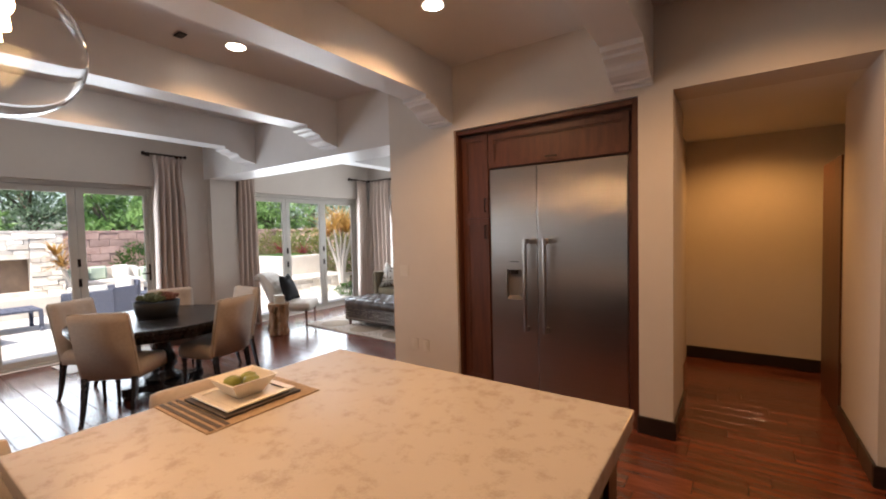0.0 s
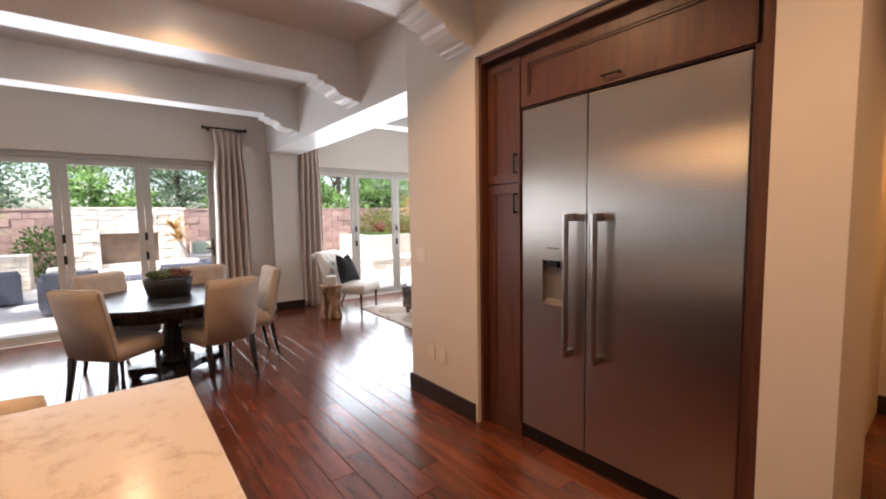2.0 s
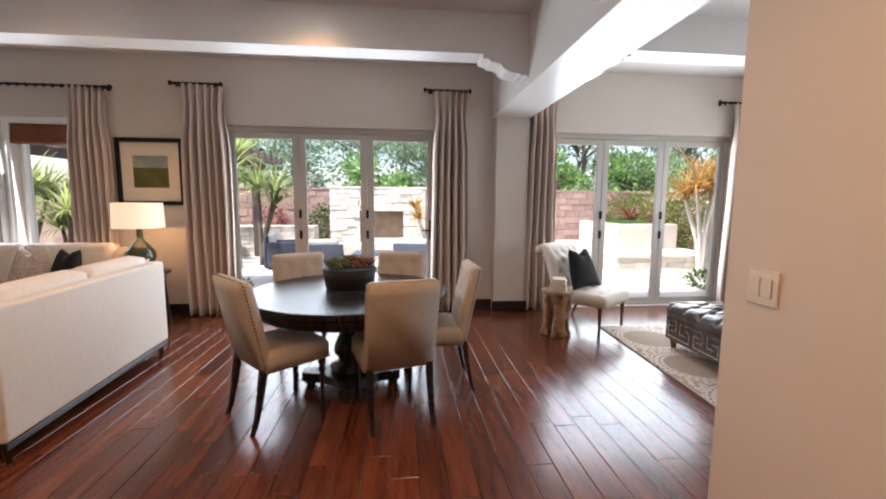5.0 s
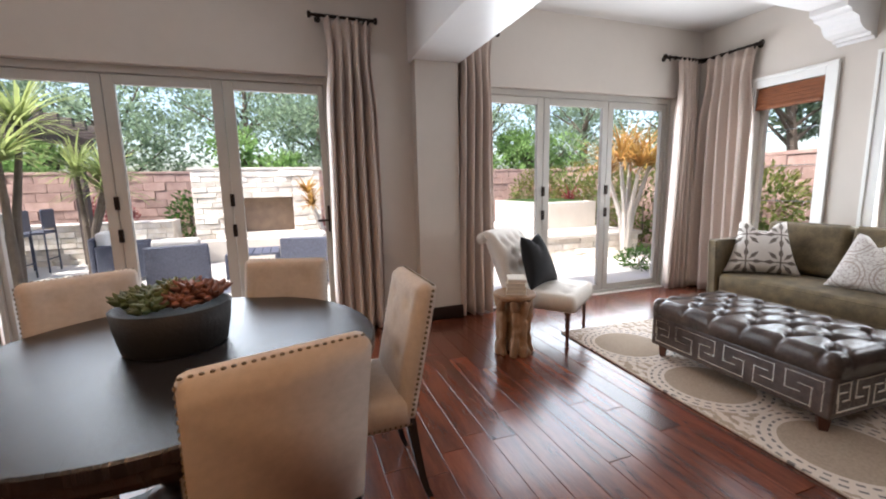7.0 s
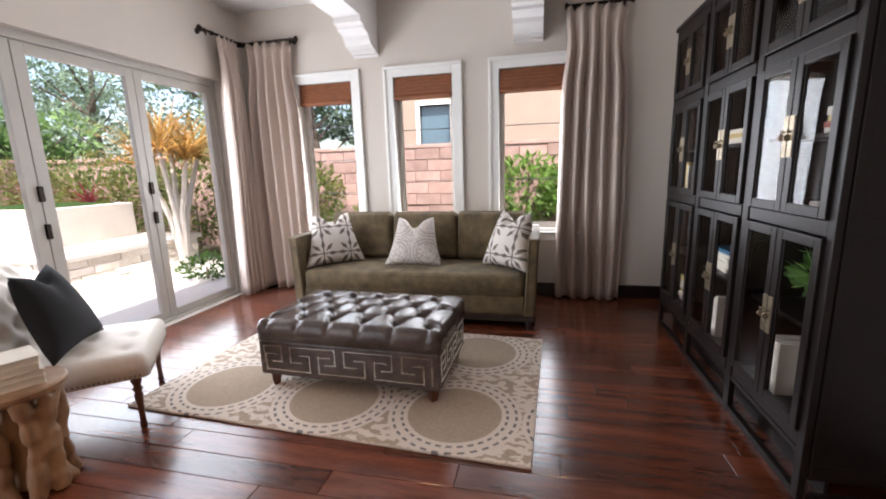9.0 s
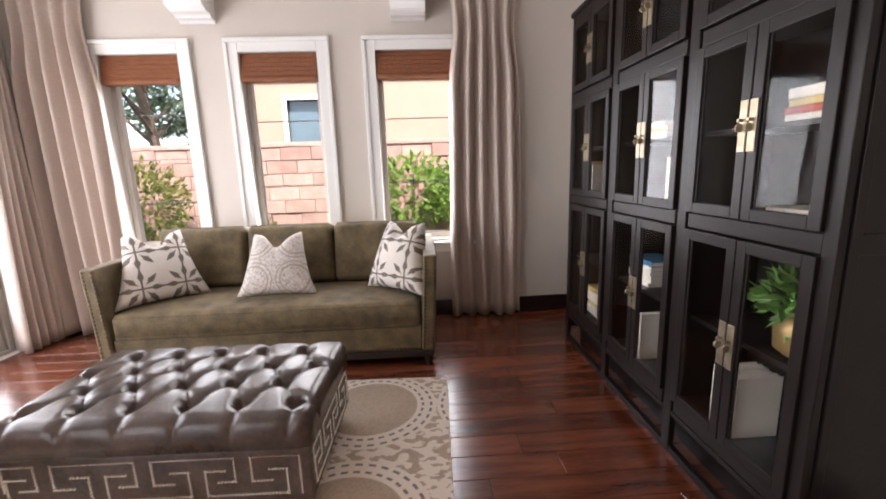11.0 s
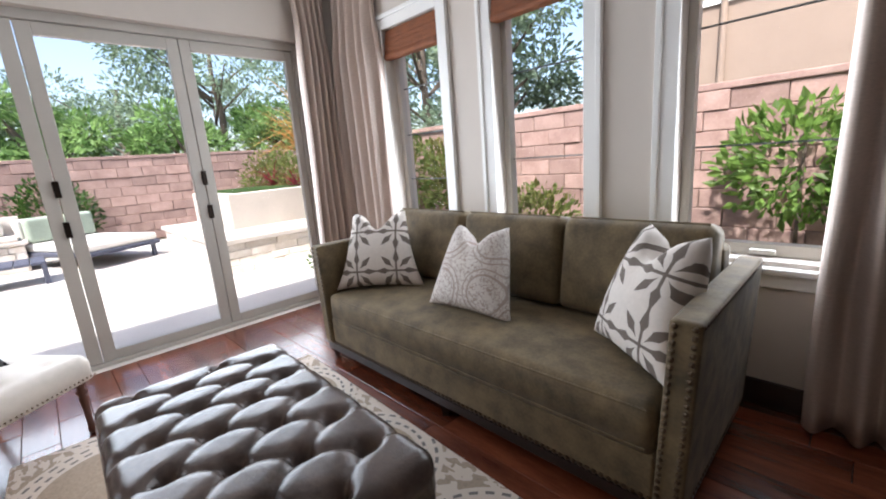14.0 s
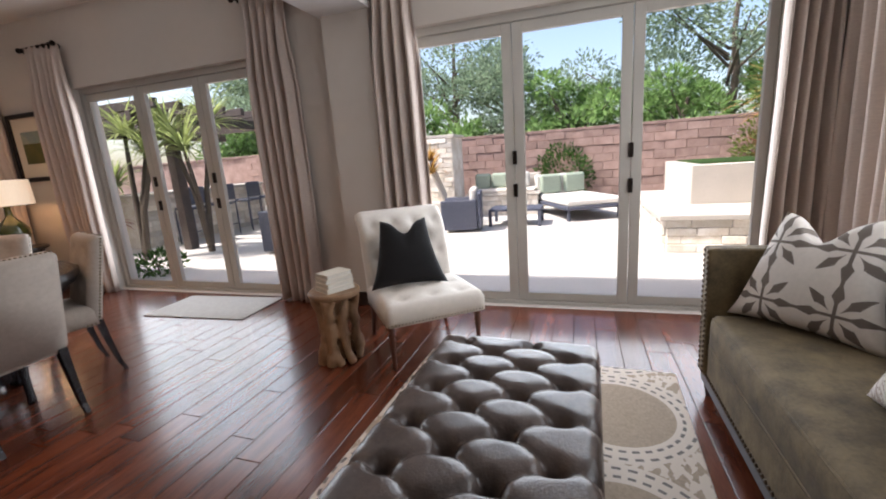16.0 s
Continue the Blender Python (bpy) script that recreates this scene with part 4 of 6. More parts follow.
# slipper chair
t = thing("slipper_chair", -6.26, 4.42, 0, -51, "cream button tufted armless slipper chair with turned legs", "chair")
part("seat", superpad(0.68, 0.64, 0.13, 0.04, 0.025, 22, [(x, y) for x in (-0.2, 0, 0.2) for y in (-0.2, 0, 0.2)], 0.02, 0.045, 0, 0.03, 0.31), WHITEF, t, smooth=True)
bt = [(x + (0.0 if j % 2 else 0.08), y) for j, y in enumerate((-0.16, -0.04, 0.08, 0.2)) for x in (-0.24, -0.08, 0.08, 0.24) if abs(x + (0.0 if j % 2 else 0.08)) < 0.27]
bk = superpad(0.66, 0.62, 0.10, 0.04, 0.03, 26, bt, 0.03, 0.045)
bk.transform(Matrix(((1, 0, 0, 0), (0, -0.24, 0.97, -0.345), (0, 0.97, 0.24, 0.64), (0, 0, 0, 1))))
for v in bk.verts:
    k = max(0, v.co.z - 0.76) / 0.18
    v.co.y -= 0.09 * k * k
part("backrest", bk, WHITEF, t, smooth=True)
part("back_roll", rod(bmesh.new(), (-0.325, -0.50, 0.885), (0.325, -0.50, 0.885), 0.05, seg=20), WHITEF, t, smooth=True)
for x in (-0.30, 0.30):
    part("leg", turned_leg(x, 0.28, 0.311, 0.026), CHERRY, t, smooth=True)
    part("leg", rod(bmesh.new(), (x, -0.36, 0.0), (x, -0.24, 0.312), 0.014, 0.024, 8), CHERRY, t)
merge_b = nails(line((-0.33, 0.352, 0.325), (0.33, 0.352, 0.325), 0.022), 0.0055, (0, 1, 0))
merge(merge_b, nails([(0.341, y, 0.325) for y in [-0.24 + 0.022 * k for k in range(26)]], 0.0055, (1, 0, 0)))
merge(merge_b, nails([(-0.341, y, 0.325) for y in [-0.24 + 0.022 * k for k in range(26)]], 0.0055, (-1, 0, 0)))
part("nailhead_trim", merge_b, BRASS, t)
DIRC = Vector((0.669, 0.743))
cushion("scatter_cushion", 0.54, 0.48, 0.17, BLACKC, "black cloth cushion with a chopped top on the slipper chair", -6.20, 4.37, 0.455, 120, -20)

# root stool and books
ROOT = material("teak_root", (0.36, 0.22, 0.12), 0.55, noise_scale=5, second=(0.17, 0.09, 0.045), stretch=(1, 1, 0.35), bump=0.5, bump_scale=20)
t = thing("root_stool", -5.95, 3.915, 0, 0, "pale carved teak root stool with a round top and pierced trunk", "side table")
part("stool_top", lathe(bmesh.new(), [(0.10, 0.44), (0.155, 0.455), (0.170, 0.47), (0.172, 0.49), (0.165, 0.50)], 40), ROOT, t, smooth=False)
rnd = random.Random(5)
bm = bmesh.new()
for k in range(11):
    a0 = 2 * math.pi * k / 11
    tw = rnd.uniform(-0.9, 0.9)
    pts = []
    for j in range(8):
        v = j / 7
        a = a0 + tw * math.sin(v * 3)
        r = 0.105 + 0.03 * abs(v - 0.5) * 2 + rnd.uniform(-0.012, 0.012)
        pts.append(Vector((r * math.cos(a), r * math.sin(a), 0.455 * v)))
    for j, (p, q) in enumerate(zip(pts, pts[1:])):
        r1 = rnd.uniform(0.022, 0.04)
        rod(bm, p, q, r1, r1 * rnd.uniform(0.8, 1.1), 8)
        bmesh.ops.create_icosphere(bm, subdivisions=1, radius=r1 * 1.02, matrix=Matrix.Translation(q))
lathe(bm, [(0.075, 0.01), (0.06, 0.2), (0.08, 0.45)], 14)
ob = part("trunk", bm, ROOT, t, smooth=True)
mod = ob.modifiers.new("m", "REMESH")
mod.mode, mod.voxel_size, mod.use_smooth_shade = "VOXEL", 0.009, True
mod2 = ob.modifiers.new("s", "SMOOTH")
mod2.iterations, mod2.factor = 6, 0.6


def book(x, y, z, w, d, h, rz, mat, label, upright=False):
    """A closed book lying flat (w across, d deep, h thick), or standing."""
    t = thing("book", x, y, z, rz, label, "book")
    cov = 0.003
    bm = rbox(-w / 2, w / 2, -d / 2, d / 2, 0, cov, 0.001)
    rbox(-w / 2, w / 2, -d / 2, d / 2, h - cov, h, 0.001, into=bm)
    rbox(-w / 2, -w / 2 + cov, -d / 2, d / 2, cov, h - cov, 0.001, into=bm)
    c_ = part("cover", bm, mat, t)
    p_ = part("page_block", cube(-w / 2 + cov, w / 2 - 0.005, -d / 2 + 0.005, d / 2 - 0.005, cov, h - cov), PAPER, t)
    if upright:
        t.matrix_basis = pose(x, y, z, 0, 0, rz) @ pose(0, 0, 0, 90, 0, 90)
    return t


CREAMB = material("cream_book_cloth", (0.66, 0.60, 0.50), 0.7, noise_scale=20, amount=0.03)
BLUEB = material("blue_book_cloth", (0.02, 0.13, 0.24), 0.6, noise_scale=20, amount=0.08)
YELB = material("mustard_book_cloth", (0.50, 0.36, 0.12), 0.6, noise_scale=20, amount=0.06)
REDB = material("russet_book_cloth", (0.36, 0.06, 0.03), 0.6, noise_scale=20, amount=0.06)
for k, (w_, d_, rz) in enumerate(((0.16, 0.21, 62), (0.155, 0.20, 65), (0.15, 0.20, 60), (0.14, 0.19, 66))):
    book(-5.95, 3.93, 0.501 + 0.031 * k, w_, d_, 0.03, rz, CREAMB, "cream cloth bound book stacked flat on the root stool")

# bookcase, faces -x
BX, BB, BY0, BY1, BZ = -2.70, -2.325, 4.44, 6.48, 2.34
t = thing("bookcase", 0, 0, 0, 0, "tall black lacquered glass door bookcase with brass latches along the wall", "bookcase")
bm = cube(BX + 0.03, BB, BY0, BY0 + 0.03, 0.10, BZ)
box(bm, BX + 0.03, BB, BY1 - 0.03, BY1, 0.10, BZ)
box(bm, BB - 0.012, BB, BY0 + 0.03, BY1 - 0.03, 0.10, BZ)
TIERS = [0.27, 1.13, 1.83, BZ]
for z in (0.27, 1.13, 1.83, BZ):
    box(bm, BX + 0.03, BB - 0.012, BY0 + 0.03, BY1 - 0.03, z - 0.025, z)
part("carcass", bm, CASEW, t)
NC = 3
CWID = (BY1 - BY0) / NC
bm = bmesh.new()
for k in range(NC + 1):
    y = BY0 + k * CWID
    a, b_ = (y, y + 0.045) if k == 0 else ((y - 0.045, y) if k == NC else (y - 0.03, y + 0.03))
    rbox(BX, BX + 0.029, a, b_, 0.0, BZ, 0.004, into=bm)
    if 0 < k < NC:
        box(bm, BX + 0.031, BB - 0.013, y - 0.012, y + 0.012, 0.272, BZ - 0.026)
for z in (0.245, 1.10, 1.80, BZ - 0.03):
    for k in range(NC):
        y = BY0 + k * CWID
        rbox(BX + 0.001, BX + 0.028, y + 0.045, y + CWID - 0.045, z - 0.025, z + 0.035, 0.004, into=bm)
rbox(BX - 0.015, BB + 0.0, BY0 - 0.012, BY1 + 0.012, BZ + 0.001, BZ + 0.035, 0.008, into=bm)
part("face_frame", bm, CASEW, t)
for k in range(NC + 1):
    y = min(max(BY0 + k * CWID, BY0 + 0.022), BY1 - 0.022)
    part("leg", rbox(BB - 0.045, BB - 0.005, y - 0.02, y + 0.02, 0.0, 0.10, 0.003), CASEW, t)
# added black board imitating the shade in the open base; the case has none
part("gap_shade_board", cube(BX + 0.11, BX + 0.124, BY0 + 0.03, BY1 - 0.03, 0.0, 0.244), CASEW, t)
part("foot_rail", rbox(BX + 0.002, BX + 0.03, BY0 + 0.046, BY1 - 0.046, 0.0, 0.035, 0.003), CASEW, t)
part("foot_rail", rbox(BX + 0.05, BB - 0.05, BY0 + 0.002, BY0 + 0.028, 0.0, 0.03, 0.003), CASEW, t)
part("skirt", rbox(BX + 0.002, BX + 0.026, BY0 + 0.045, BY1 - 0.045, 0.19, 0.215, 0.003), CASEW, t)
sp = rbox(BX + 0.06, BB - 0.02, BY0 - 0.006, BY0 - 0.001, 1.08, 1.14, 0.002)
for za, zb in ((0.12, 0.17), (2.28, 2.36)):
    rbox(BX + 0.06, BB - 0.02, BY0 - 0.006, BY0 - 0.001, za, zb, 0.002, into=sp)
for xa in (BX + 0.032, BB - 0.05):
    rbox(xa, xa + 0.03, BY0 - 0.006, BY0 - 0.001, 0.12, 2.36, 0.002, into=sp)
part("side_moulding", sp, CASEW, t)
SHELF = [0.68, 1.46]
for z in SHELF:
    for k in range(NC):
        y = BY0 + k * CWID
        part("shelf", cube(BX + 0.06, BB - 0.014, y + 0.031, y + CWID - 0.031, z - 0.018, z), CASEW, t)
CG = glass_material("cabinet_glass", (0.95, 0.95, 0.95), 0.0, 1.16)
for k in range(NC):
    y0 = BY0 + k * CWID + 0.04
    y1 = BY0 + (k + 1) * CWID - 0.04
    for z0, z1 in ((0.285, 1.07), (1.14, 1.77), (1.84, BZ - 0.06)):
        for s in (0, 1):
            ya = y0 + s * (y1 - y0) / 2 + 0.003
            yb = ya + (y1 - y0) / 2 - 0.006
            bm = bmesh.new()
            fr = 0.042
            for q in ((ya, ya + fr, z0, z1), (yb - fr, yb, z0, z1), (ya + fr, yb - fr, z0, z0 + fr), (ya + fr, yb - fr, z1 - fr, z1)):
                rbox(BX - 0.014, BX + 0.012, *q, 0.003, into=bm)
            for q in ((ya + fr, ya + fr + 0.008, z0 + fr, z1 - fr), (yb - fr - 0.008, yb - fr, z0 + fr, z1 - fr)):
                rbox(BX - 0.006, BX + 0.004, *q, 0.002, into=bm)
            d = part("door", bm, CASEW, t)
            g = part("pane", cube(BX - 0.003, BX + 0.001, ya + fr - 0.003, yb - fr + 0.003, z0 + fr - 0.003, z1 - fr + 0.003), CG, d)
            g.visible_shadow = False
            yc = (yb - 0.018) if s == 0 else (ya + 0.018)
            zc = (z0 + z1) / 2
            la = rbox(BX - 0.019, BX - 0.0145, yc - 0.017, yc + 0.017, zc - 0.085, zc + 0.085, 0.002)
            lathe_b = rod(bmesh.new(), (BX - 0.019, yc, zc + 0.02), (BX - 0.036, yc, zc + 0.02), 0.006, seg=8)
            merge(la, lathe_b)
            rod(la, (BX - 0.03, yc - 0.004, zc - 0.005), (BX - 0.03, yc + 0.004, zc - 0.005), 0.014, seg=12)
            part("latch", la, LATCH, d, "aged brass latch")

# things in the bookcase
bkr = random.Random(11)


def row_of_books(y, z, n, mats, hmax, lean=False, x=None):
    yy = y
    for k in range(n):
        th = bkr.uniform(0.022, 0.04)
        h = hmax * bkr.uniform(0.86, 1.0)
        x_ = (x or BX + 0.16)
        tt = thing("book", x_, yy + th / 2, z + 0.001, 0, "upright book on the bookcase shelf", "book")
        mm = mats[k % len(mats)]
        bm = rbox(-0.09, 0.09, -th / 2, -th / 2 + 0.003, 0, h, 0.001)
        rbox(-0.09, 0.09, th / 2 - 0.003, th / 2, 0, h, 0.001, into=bm)
        rbox(-0.093, -0.09, -th / 2, th / 2, 0, h, 0.001, into=bm)
        part("cover", bm, mm, tt)
        part("page_block", cube(-0.0895, 0.085, -th / 2 + 0.003, th / 2 - 0.003, 0.003, h - 0.003), PAPER, tt)
        yy += th + 0.002


def stack(y, z, n, mats, rz=0, w=0.17, d=0.24):
    zz = z + 0.001
    for k in range(n):
        h = bkr.uniform(0.022, 0.036)
        book(BX + 0.19, y, zz, w * bkr.uniform(0.92, 1), d * bkr.uniform(0.92, 1), h, 90 * 0 + rz + bkr.uniform(-4, 4), mats[k % len(mats)], "book lying in a flat stack on the bookcase shelf")
        zz += h + 0.001


CL0 = [BY0 + k * CWID for k in range(3)]
row_of_books(CL0[0] + 0.36, 0.27, 4, [CREAMB], 0.27)
row_of_books(CL0[1] + 0.38, 0.27, 2, [CREAMB], 0.27)
stack(CL0[1] + 0.5, 0.68, 5, [CREAMB, CREAMB, CREAMB, CREAMB, BLUEB])
stack(CL0[2] + 0.42, 0.27, 6, [CREAMB, CREAMB, YELB])
stack(CL0[0] + 0.22, 1.46, 4, [CREAMB, REDB, YELB, CREAMB])
stack(CL0[0] + 0.26, 1.13, 2, [CREAMB])
stack(CL0[1] + 0.45, 1.46, 3, [CREAMB, YELB, CREAMB])
row_of_books(CL0[1] + 0.15, 1.13, 3, [CREAMB, YELB], 0.25)
row_of_books(CL0[2] + 0.12, 1.46, 4, [YELB, CREAMB, REDB], 0.24)
row_of_books(CL0[2] + 0.42, 1.13, 3, [CREAMB, YELB], 0.24)
LEAF = material("leaf_green", (0.065, 0.13, 0.025), 0.5, noise_scale=9, second=(0.03, 0.07, 0.012), island=0.35)


def leaves(n, spread, size, seed, up=0.4, squash=1.0, centre=(0, 0, 0)):
    """Many small bent leaves scattered in a ball."""
    rnd = np.random.RandomState(seed)
    d = rnd.normal(size=(n, 3))
    d /= np.linalg.norm(d, axis=1)[:, None]
    p = d * (rnd.uniform(0.25, 1, n) ** 0.5)[:, None] * spread * np.array((1, 1, squash)) + np.array(centre)
    a = d + rnd.normal(size=(n, 3)) * 0.5 + np.array((0, 0, up))
    a /= np.linalg.norm(a, axis=1)[:, None]
    s = np.cross(a, rnd.normal(size=(n, 3)))
    s /= np.linalg.norm(s, axis=1)[:, None]
    nn = np.cross(a, s)
    L = (size * rnd.uniform(0.6, 1.3, n))[:, None]
    v = np.stack([p, p + a * L * 0.5 + s * L * 0.24, p + a * L - nn * L * 0.15, p + a * L * 0.5 - s * L * 0.24], 1).reshape(-1, 3)
    return v


def leaf_mesh(name, verts, mat):
    n = len(verts) // 4
    me = bpy.data.meshes.new(name)
    me.from_pydata(verts.tolist(), [], np.arange(4 * n).reshape(n, 4).tolist())
    me.materials.append(mat)
    return me


def foliage(name, verts, mat, parent=None):
    ob = new(name, leaf_mesh(name, verts, mat))
    ob.parent = parent
    return ob


GOLDP = material("gold_pot", (0.30, 0.20, 0.08), 0.4, metal=0.6, noise_scale=8)
t = thing("potted_plant", BX + 0.17, CL0[0] + 0.22, 0.681, 0, "small leafy green plant in a gold pot on the bookcase", "plant")
part("pot", lathe(bmesh.new(), [(0.06, 0), (0.085, 0.02), (0.09, 0.10), (0.08, 0.14)], 24), GOLDP, t, smooth=True)
foliage("leaves", leaves(260, 0.12, 0.07, 4, centre=(0, 0, 0.20)), POTHOS, t)

# bowl of succulents on the dining table
t = thing("planter_bowl", TX - 0.03, TY - 0.01, 0.764, 0, "dark oval bowl of green and rust succulents on the table", "plant")
POTD = material("dark_bowl", (0.008, 0.006, 0.006), 0.7, noise_scale=14, bump=0.3, bump_scale=50)
bm = lathe(bmesh.new(), [(0.15, 0), (0.162, 0.01), (0.176, 0.09), (0.184, 0.165), (0.170, 0.165), (0.15, 0.14)], 36)
bm.transform(Matrix.Diagonal((1.05, 1.12, 1, 1)))
part("bowl", bm, POTD, t, smooth=True)
SUC = [material("succulent_green", (0.07, 0.10, 0.035), 0.5, noise_scale=9, island=0.3), material("succulent_rust", (0.16, 0.055, 0.03), 0.5, noise_scale=9, island=0.3), material("succulent_olive", (0.12, 0.12, 0.04), 0.5, noise_scale=9, island=0.3)]
rr = random.Random(8)
for k in range(15):
    a = k * 2.4
    r = 0.15 * math.sqrt((k + 0.5) / 15)
    px, py = r * 1.05 * math.cos(a), r * 1.12 * math.sin(a)
    bm = bmesh.new()
    for ring, (nl, tilt, L) in enumerate(((8, 0.25, 0.075), (7, 0.65, 0.068), (5, 1.1, 0.05))):
        for i in range(nl):
            b_ang = 2 * math.pi * (i + ring * 0.5) / nl
            dv = Vector((math.cos(b_ang) * math.cos(tilt), math.sin(b_ang) * math.cos(tilt), math.sin(tilt)))
            rod(bm, (0, 0, 0), dv * L * 0.55, 0.006, 0.015, 6)
            rod(bm, dv * L * 0.55, dv * L, 0.015, 0.002, 6)
    bm.transform(Matrix.Translation((px, py, 0.170 + 0.05 * (1 - r / 0.16) + rr.uniform(0, 0.02))) @ Matrix.Rotation(rr.uniform(-0.4, 0.4), 4, "X"))
    part("succulent", bm, SUC[(1 if py > 0.04 else (0 if k % 3 else 2))], t)

# ---- living area ----


def cream_sofa(name, x, y, rz, W, label, throw=False):
    """Faces -y in its own frame, back along y=0."""
    t = thing(name, x, y, 0, rz, label, "sofa")
    part("frame", rbox(-W / 2 + 0.11, W / 2 - 0.11, -0.86, -0.02, 0.14, 0.30, 0.01), WHITEF, t)
    part("base_rail", rbox(-W / 2 + 0.005, W / 2 - 0.005, -0.87, -0.005, 0.10, 0.139, 0.004), ESPRESSO, t)
    bk = rbox(-W / 2, W / 2, -0.12, 0.0, 0.14, 0.88, 0.02, 3)
    part("backrest", bk, WHITEF, t)
    for s in (-1, 1):
        pr = [(-0.885, 0.14), (-0.885, 0.50), (-0.86, 0.54), (-0.70, 0.58), (-0.50, 0.62), (-0.34, 0.72), (-0.24, 0.84), (-0.14, 0.90), (-0.121, 0.90), (-0.121, 0.14)]
        b2 = slab(bmesh.new(), pr, s * W / 2, s * (W / 2 - 0.11), "x")
        a = part("arm", b2, LINEN, t)
        q = [Vector((s * (W / 2 + 0.001), py, pz)) for py, pz in ((-0.86, 0.17), (-0.86, 0.47), (-0.84, 0.51), (-0.69, 0.55), (-0.49, 0.59), (-0.33, 0.69), (-0.23, 0.81), (-0.15, 0.86), (-0.15, 0.17), (-0.86, 0.17))]
        bm = bmesh.new()
        for p1, p2 in zip(q, q[1:]):
            rod(bm, p1, p2, 0.005, seg=6)
        part("nailhead_trim", bm, BRASS, a)
    n = 2
    cw_ = (W - 0.23) / n
    for k in range(n):
        cx_ = -W / 2 + 0.115 + cw_ * (k + 0.5)
        part("seat_cushion", superpad(cw_ - 0.01, 0.70, 0.17, 0.04, 0.02, 14, cx=cx_, cy=-0.50, z0=0.301), WHITEF, t, smooth=True)
        b3 = superpad(cw_ - 0.01, 0.48, 0.17, 0.06, 0.03, 14)
        b3.transform(Matrix.Translation((cx_, -0.125, 0.70)) @ Matrix(((1, 0, 0, 0), (0, 0.17, -0.985, 0), (0, 0.985, 0.17, 0), (0, 0, 0, 1))))
        part("back_cushion", b3, WHITEF, t, smooth=True)
    for sx in (-1, 1):
        for py in (-0.82, -0.05):
            part("leg", rod(bmesh.new(), (sx * (W / 2 - 0.06), py, 0), (sx * (W / 2 - 0.06), py, 0.099), 0.016, 0.028, 4), ESPRESSO, t)
    return t


cream_sofa("cream_sofa", -4.80, 0.075, 3.3, 1.76, "cream linen sofa with scooped arms, its back to the dining table")
cream_sofa("cream_sofa", -6.86, -1.95, 90, 2.1, "cream linen sofa under the west windows")
cushion("scatter_cushion", 0.48, 0.48, 0.16, PAISLEY, "pale patterned cushion on the cream sofa", -6.28, -1.65, 0.475, 90, -15)
cushion("scatter_cushion", 0.46, 0.46, 0.16, BLACKC, "black cushion on the cream sofa", -6.25, -1.30, 0.475, 70, -15)
DGREEN = material("dark_green_velvet", (0.025, 0.028, 0.014), 0.8, noise_scale=10, sheen=0.3)
cushion("scatter_cushion", 0.50, 0.50, 0.17, DGREEN, "dark green velvet cushion on the cream sofa", -4.13, -0.56, 0.475, -66, -22)
cushion("scatter_cushion", 0.50, 0.50, 0.17, DGREEN, "dark green velvet cushion on the cream sofa", -5.05, -0.33, 0.475, -8, -25)
THROW = material("knit_throw", (0.50, 0.43, 0.34), 0.95, noise_scale=30, amount=0.1, bump=0.8, bump_scale=120)
t = thing("knit_throw", -4.08, -0.66, 0, 2.4, "chunky cream knitted throw with a fringe hanging over the sofa arm", "blanket")
bm = bmesh.new()
path = [(-0.12, 0.50), (-0.06, 0.60), (0.02, 0.64), (0.10, 0.645), (0.15, 0.61), (0.175, 0.54), (0.19, 0.42), (0.205, 0.28), (0.21, 0.18)]
g = []
for (px, pz) in path:
    g.append([bm.verts.new((px + 0.012 * math.sin(i * 1.9), -0.22 + 0.022 * i, pz + 0.006 * math.sin(i * 2.6))) for i in range(18)])
for a, b_ in zip(g, g[1:]):
    for i in range(17):
        bm.faces.new((a[i], a[i + 1], b_[i + 1], b_[i]))
ob = part("knit", bm, THROW, t, smooth=True)
mod = ob.modifiers.new("thick", "SOLIDIFY")
mod.thickness = 0.018
bm = bmesh.new()
for i in range(17):
    y_ = -0.215 + 0.023 * i
    rod(bm, (0.212, y_, 0.18), (0.222, y_ + 0.006 * math.sin(i * 3), 0.05), 0.006, 0.008, 6)
part("fringe", bm, THROW, t)

GREENG = material("green_ceramic", (0.05, 0.06, 0.012), 0.12, noise_scale=4, coat=0.5)
t = thing("side_table", -6.62, -0.70, 0, 0, "small dark round side table beside the cream sofa", "side table")
part("tabletop", lathe(bmesh.new(), [(0.24, 0.60), (0.26, 0.605), (0.26, 0.63), (0.25, 0.635)], 40), ESPRESSO, t)
part("apron", lathe(bmesh.new(), [(0.21, 0.54), (0.215, 0.60)], 32), ESPRESSO, t)
for k in range(4):
    a = math.pi / 4 + math.pi / 2 * k
    part("leg", rod(bmesh.new(), (0.23 * math.cos(a), 0.23 * math.sin(a), 0), (0.18 * math.cos(a), 0.18 * math.sin(a), 0.58), 0.014, 0.022, 8), ESPRESSO, t)
t = thing("table_lamp", -6.62, -0.72, 0.636, 0, "green glazed gourd table lamp with a lit cream drum shade", "lamp")
part("base", lathe(bmesh.new(), [(0.07, 0), (0.075, 0.015), (0.12, 0.08), (0.15, 0.15), (0.145, 0.22), (0.09, 0.30), (0.035, 0.36), (0.03, 0.47), (0.04, 0.48)], 36), GREENG, t, smooth=True)
SHADE = material("lampshade_linen", (0.72, 0.64, 0.52), 0.9, noise_scale=60, amount=0.03)
SHADE.node_tree.nodes["Principled BSDF"].inputs["Emission Color"].default_value = (1.0, 0.72, 0.48, 1)
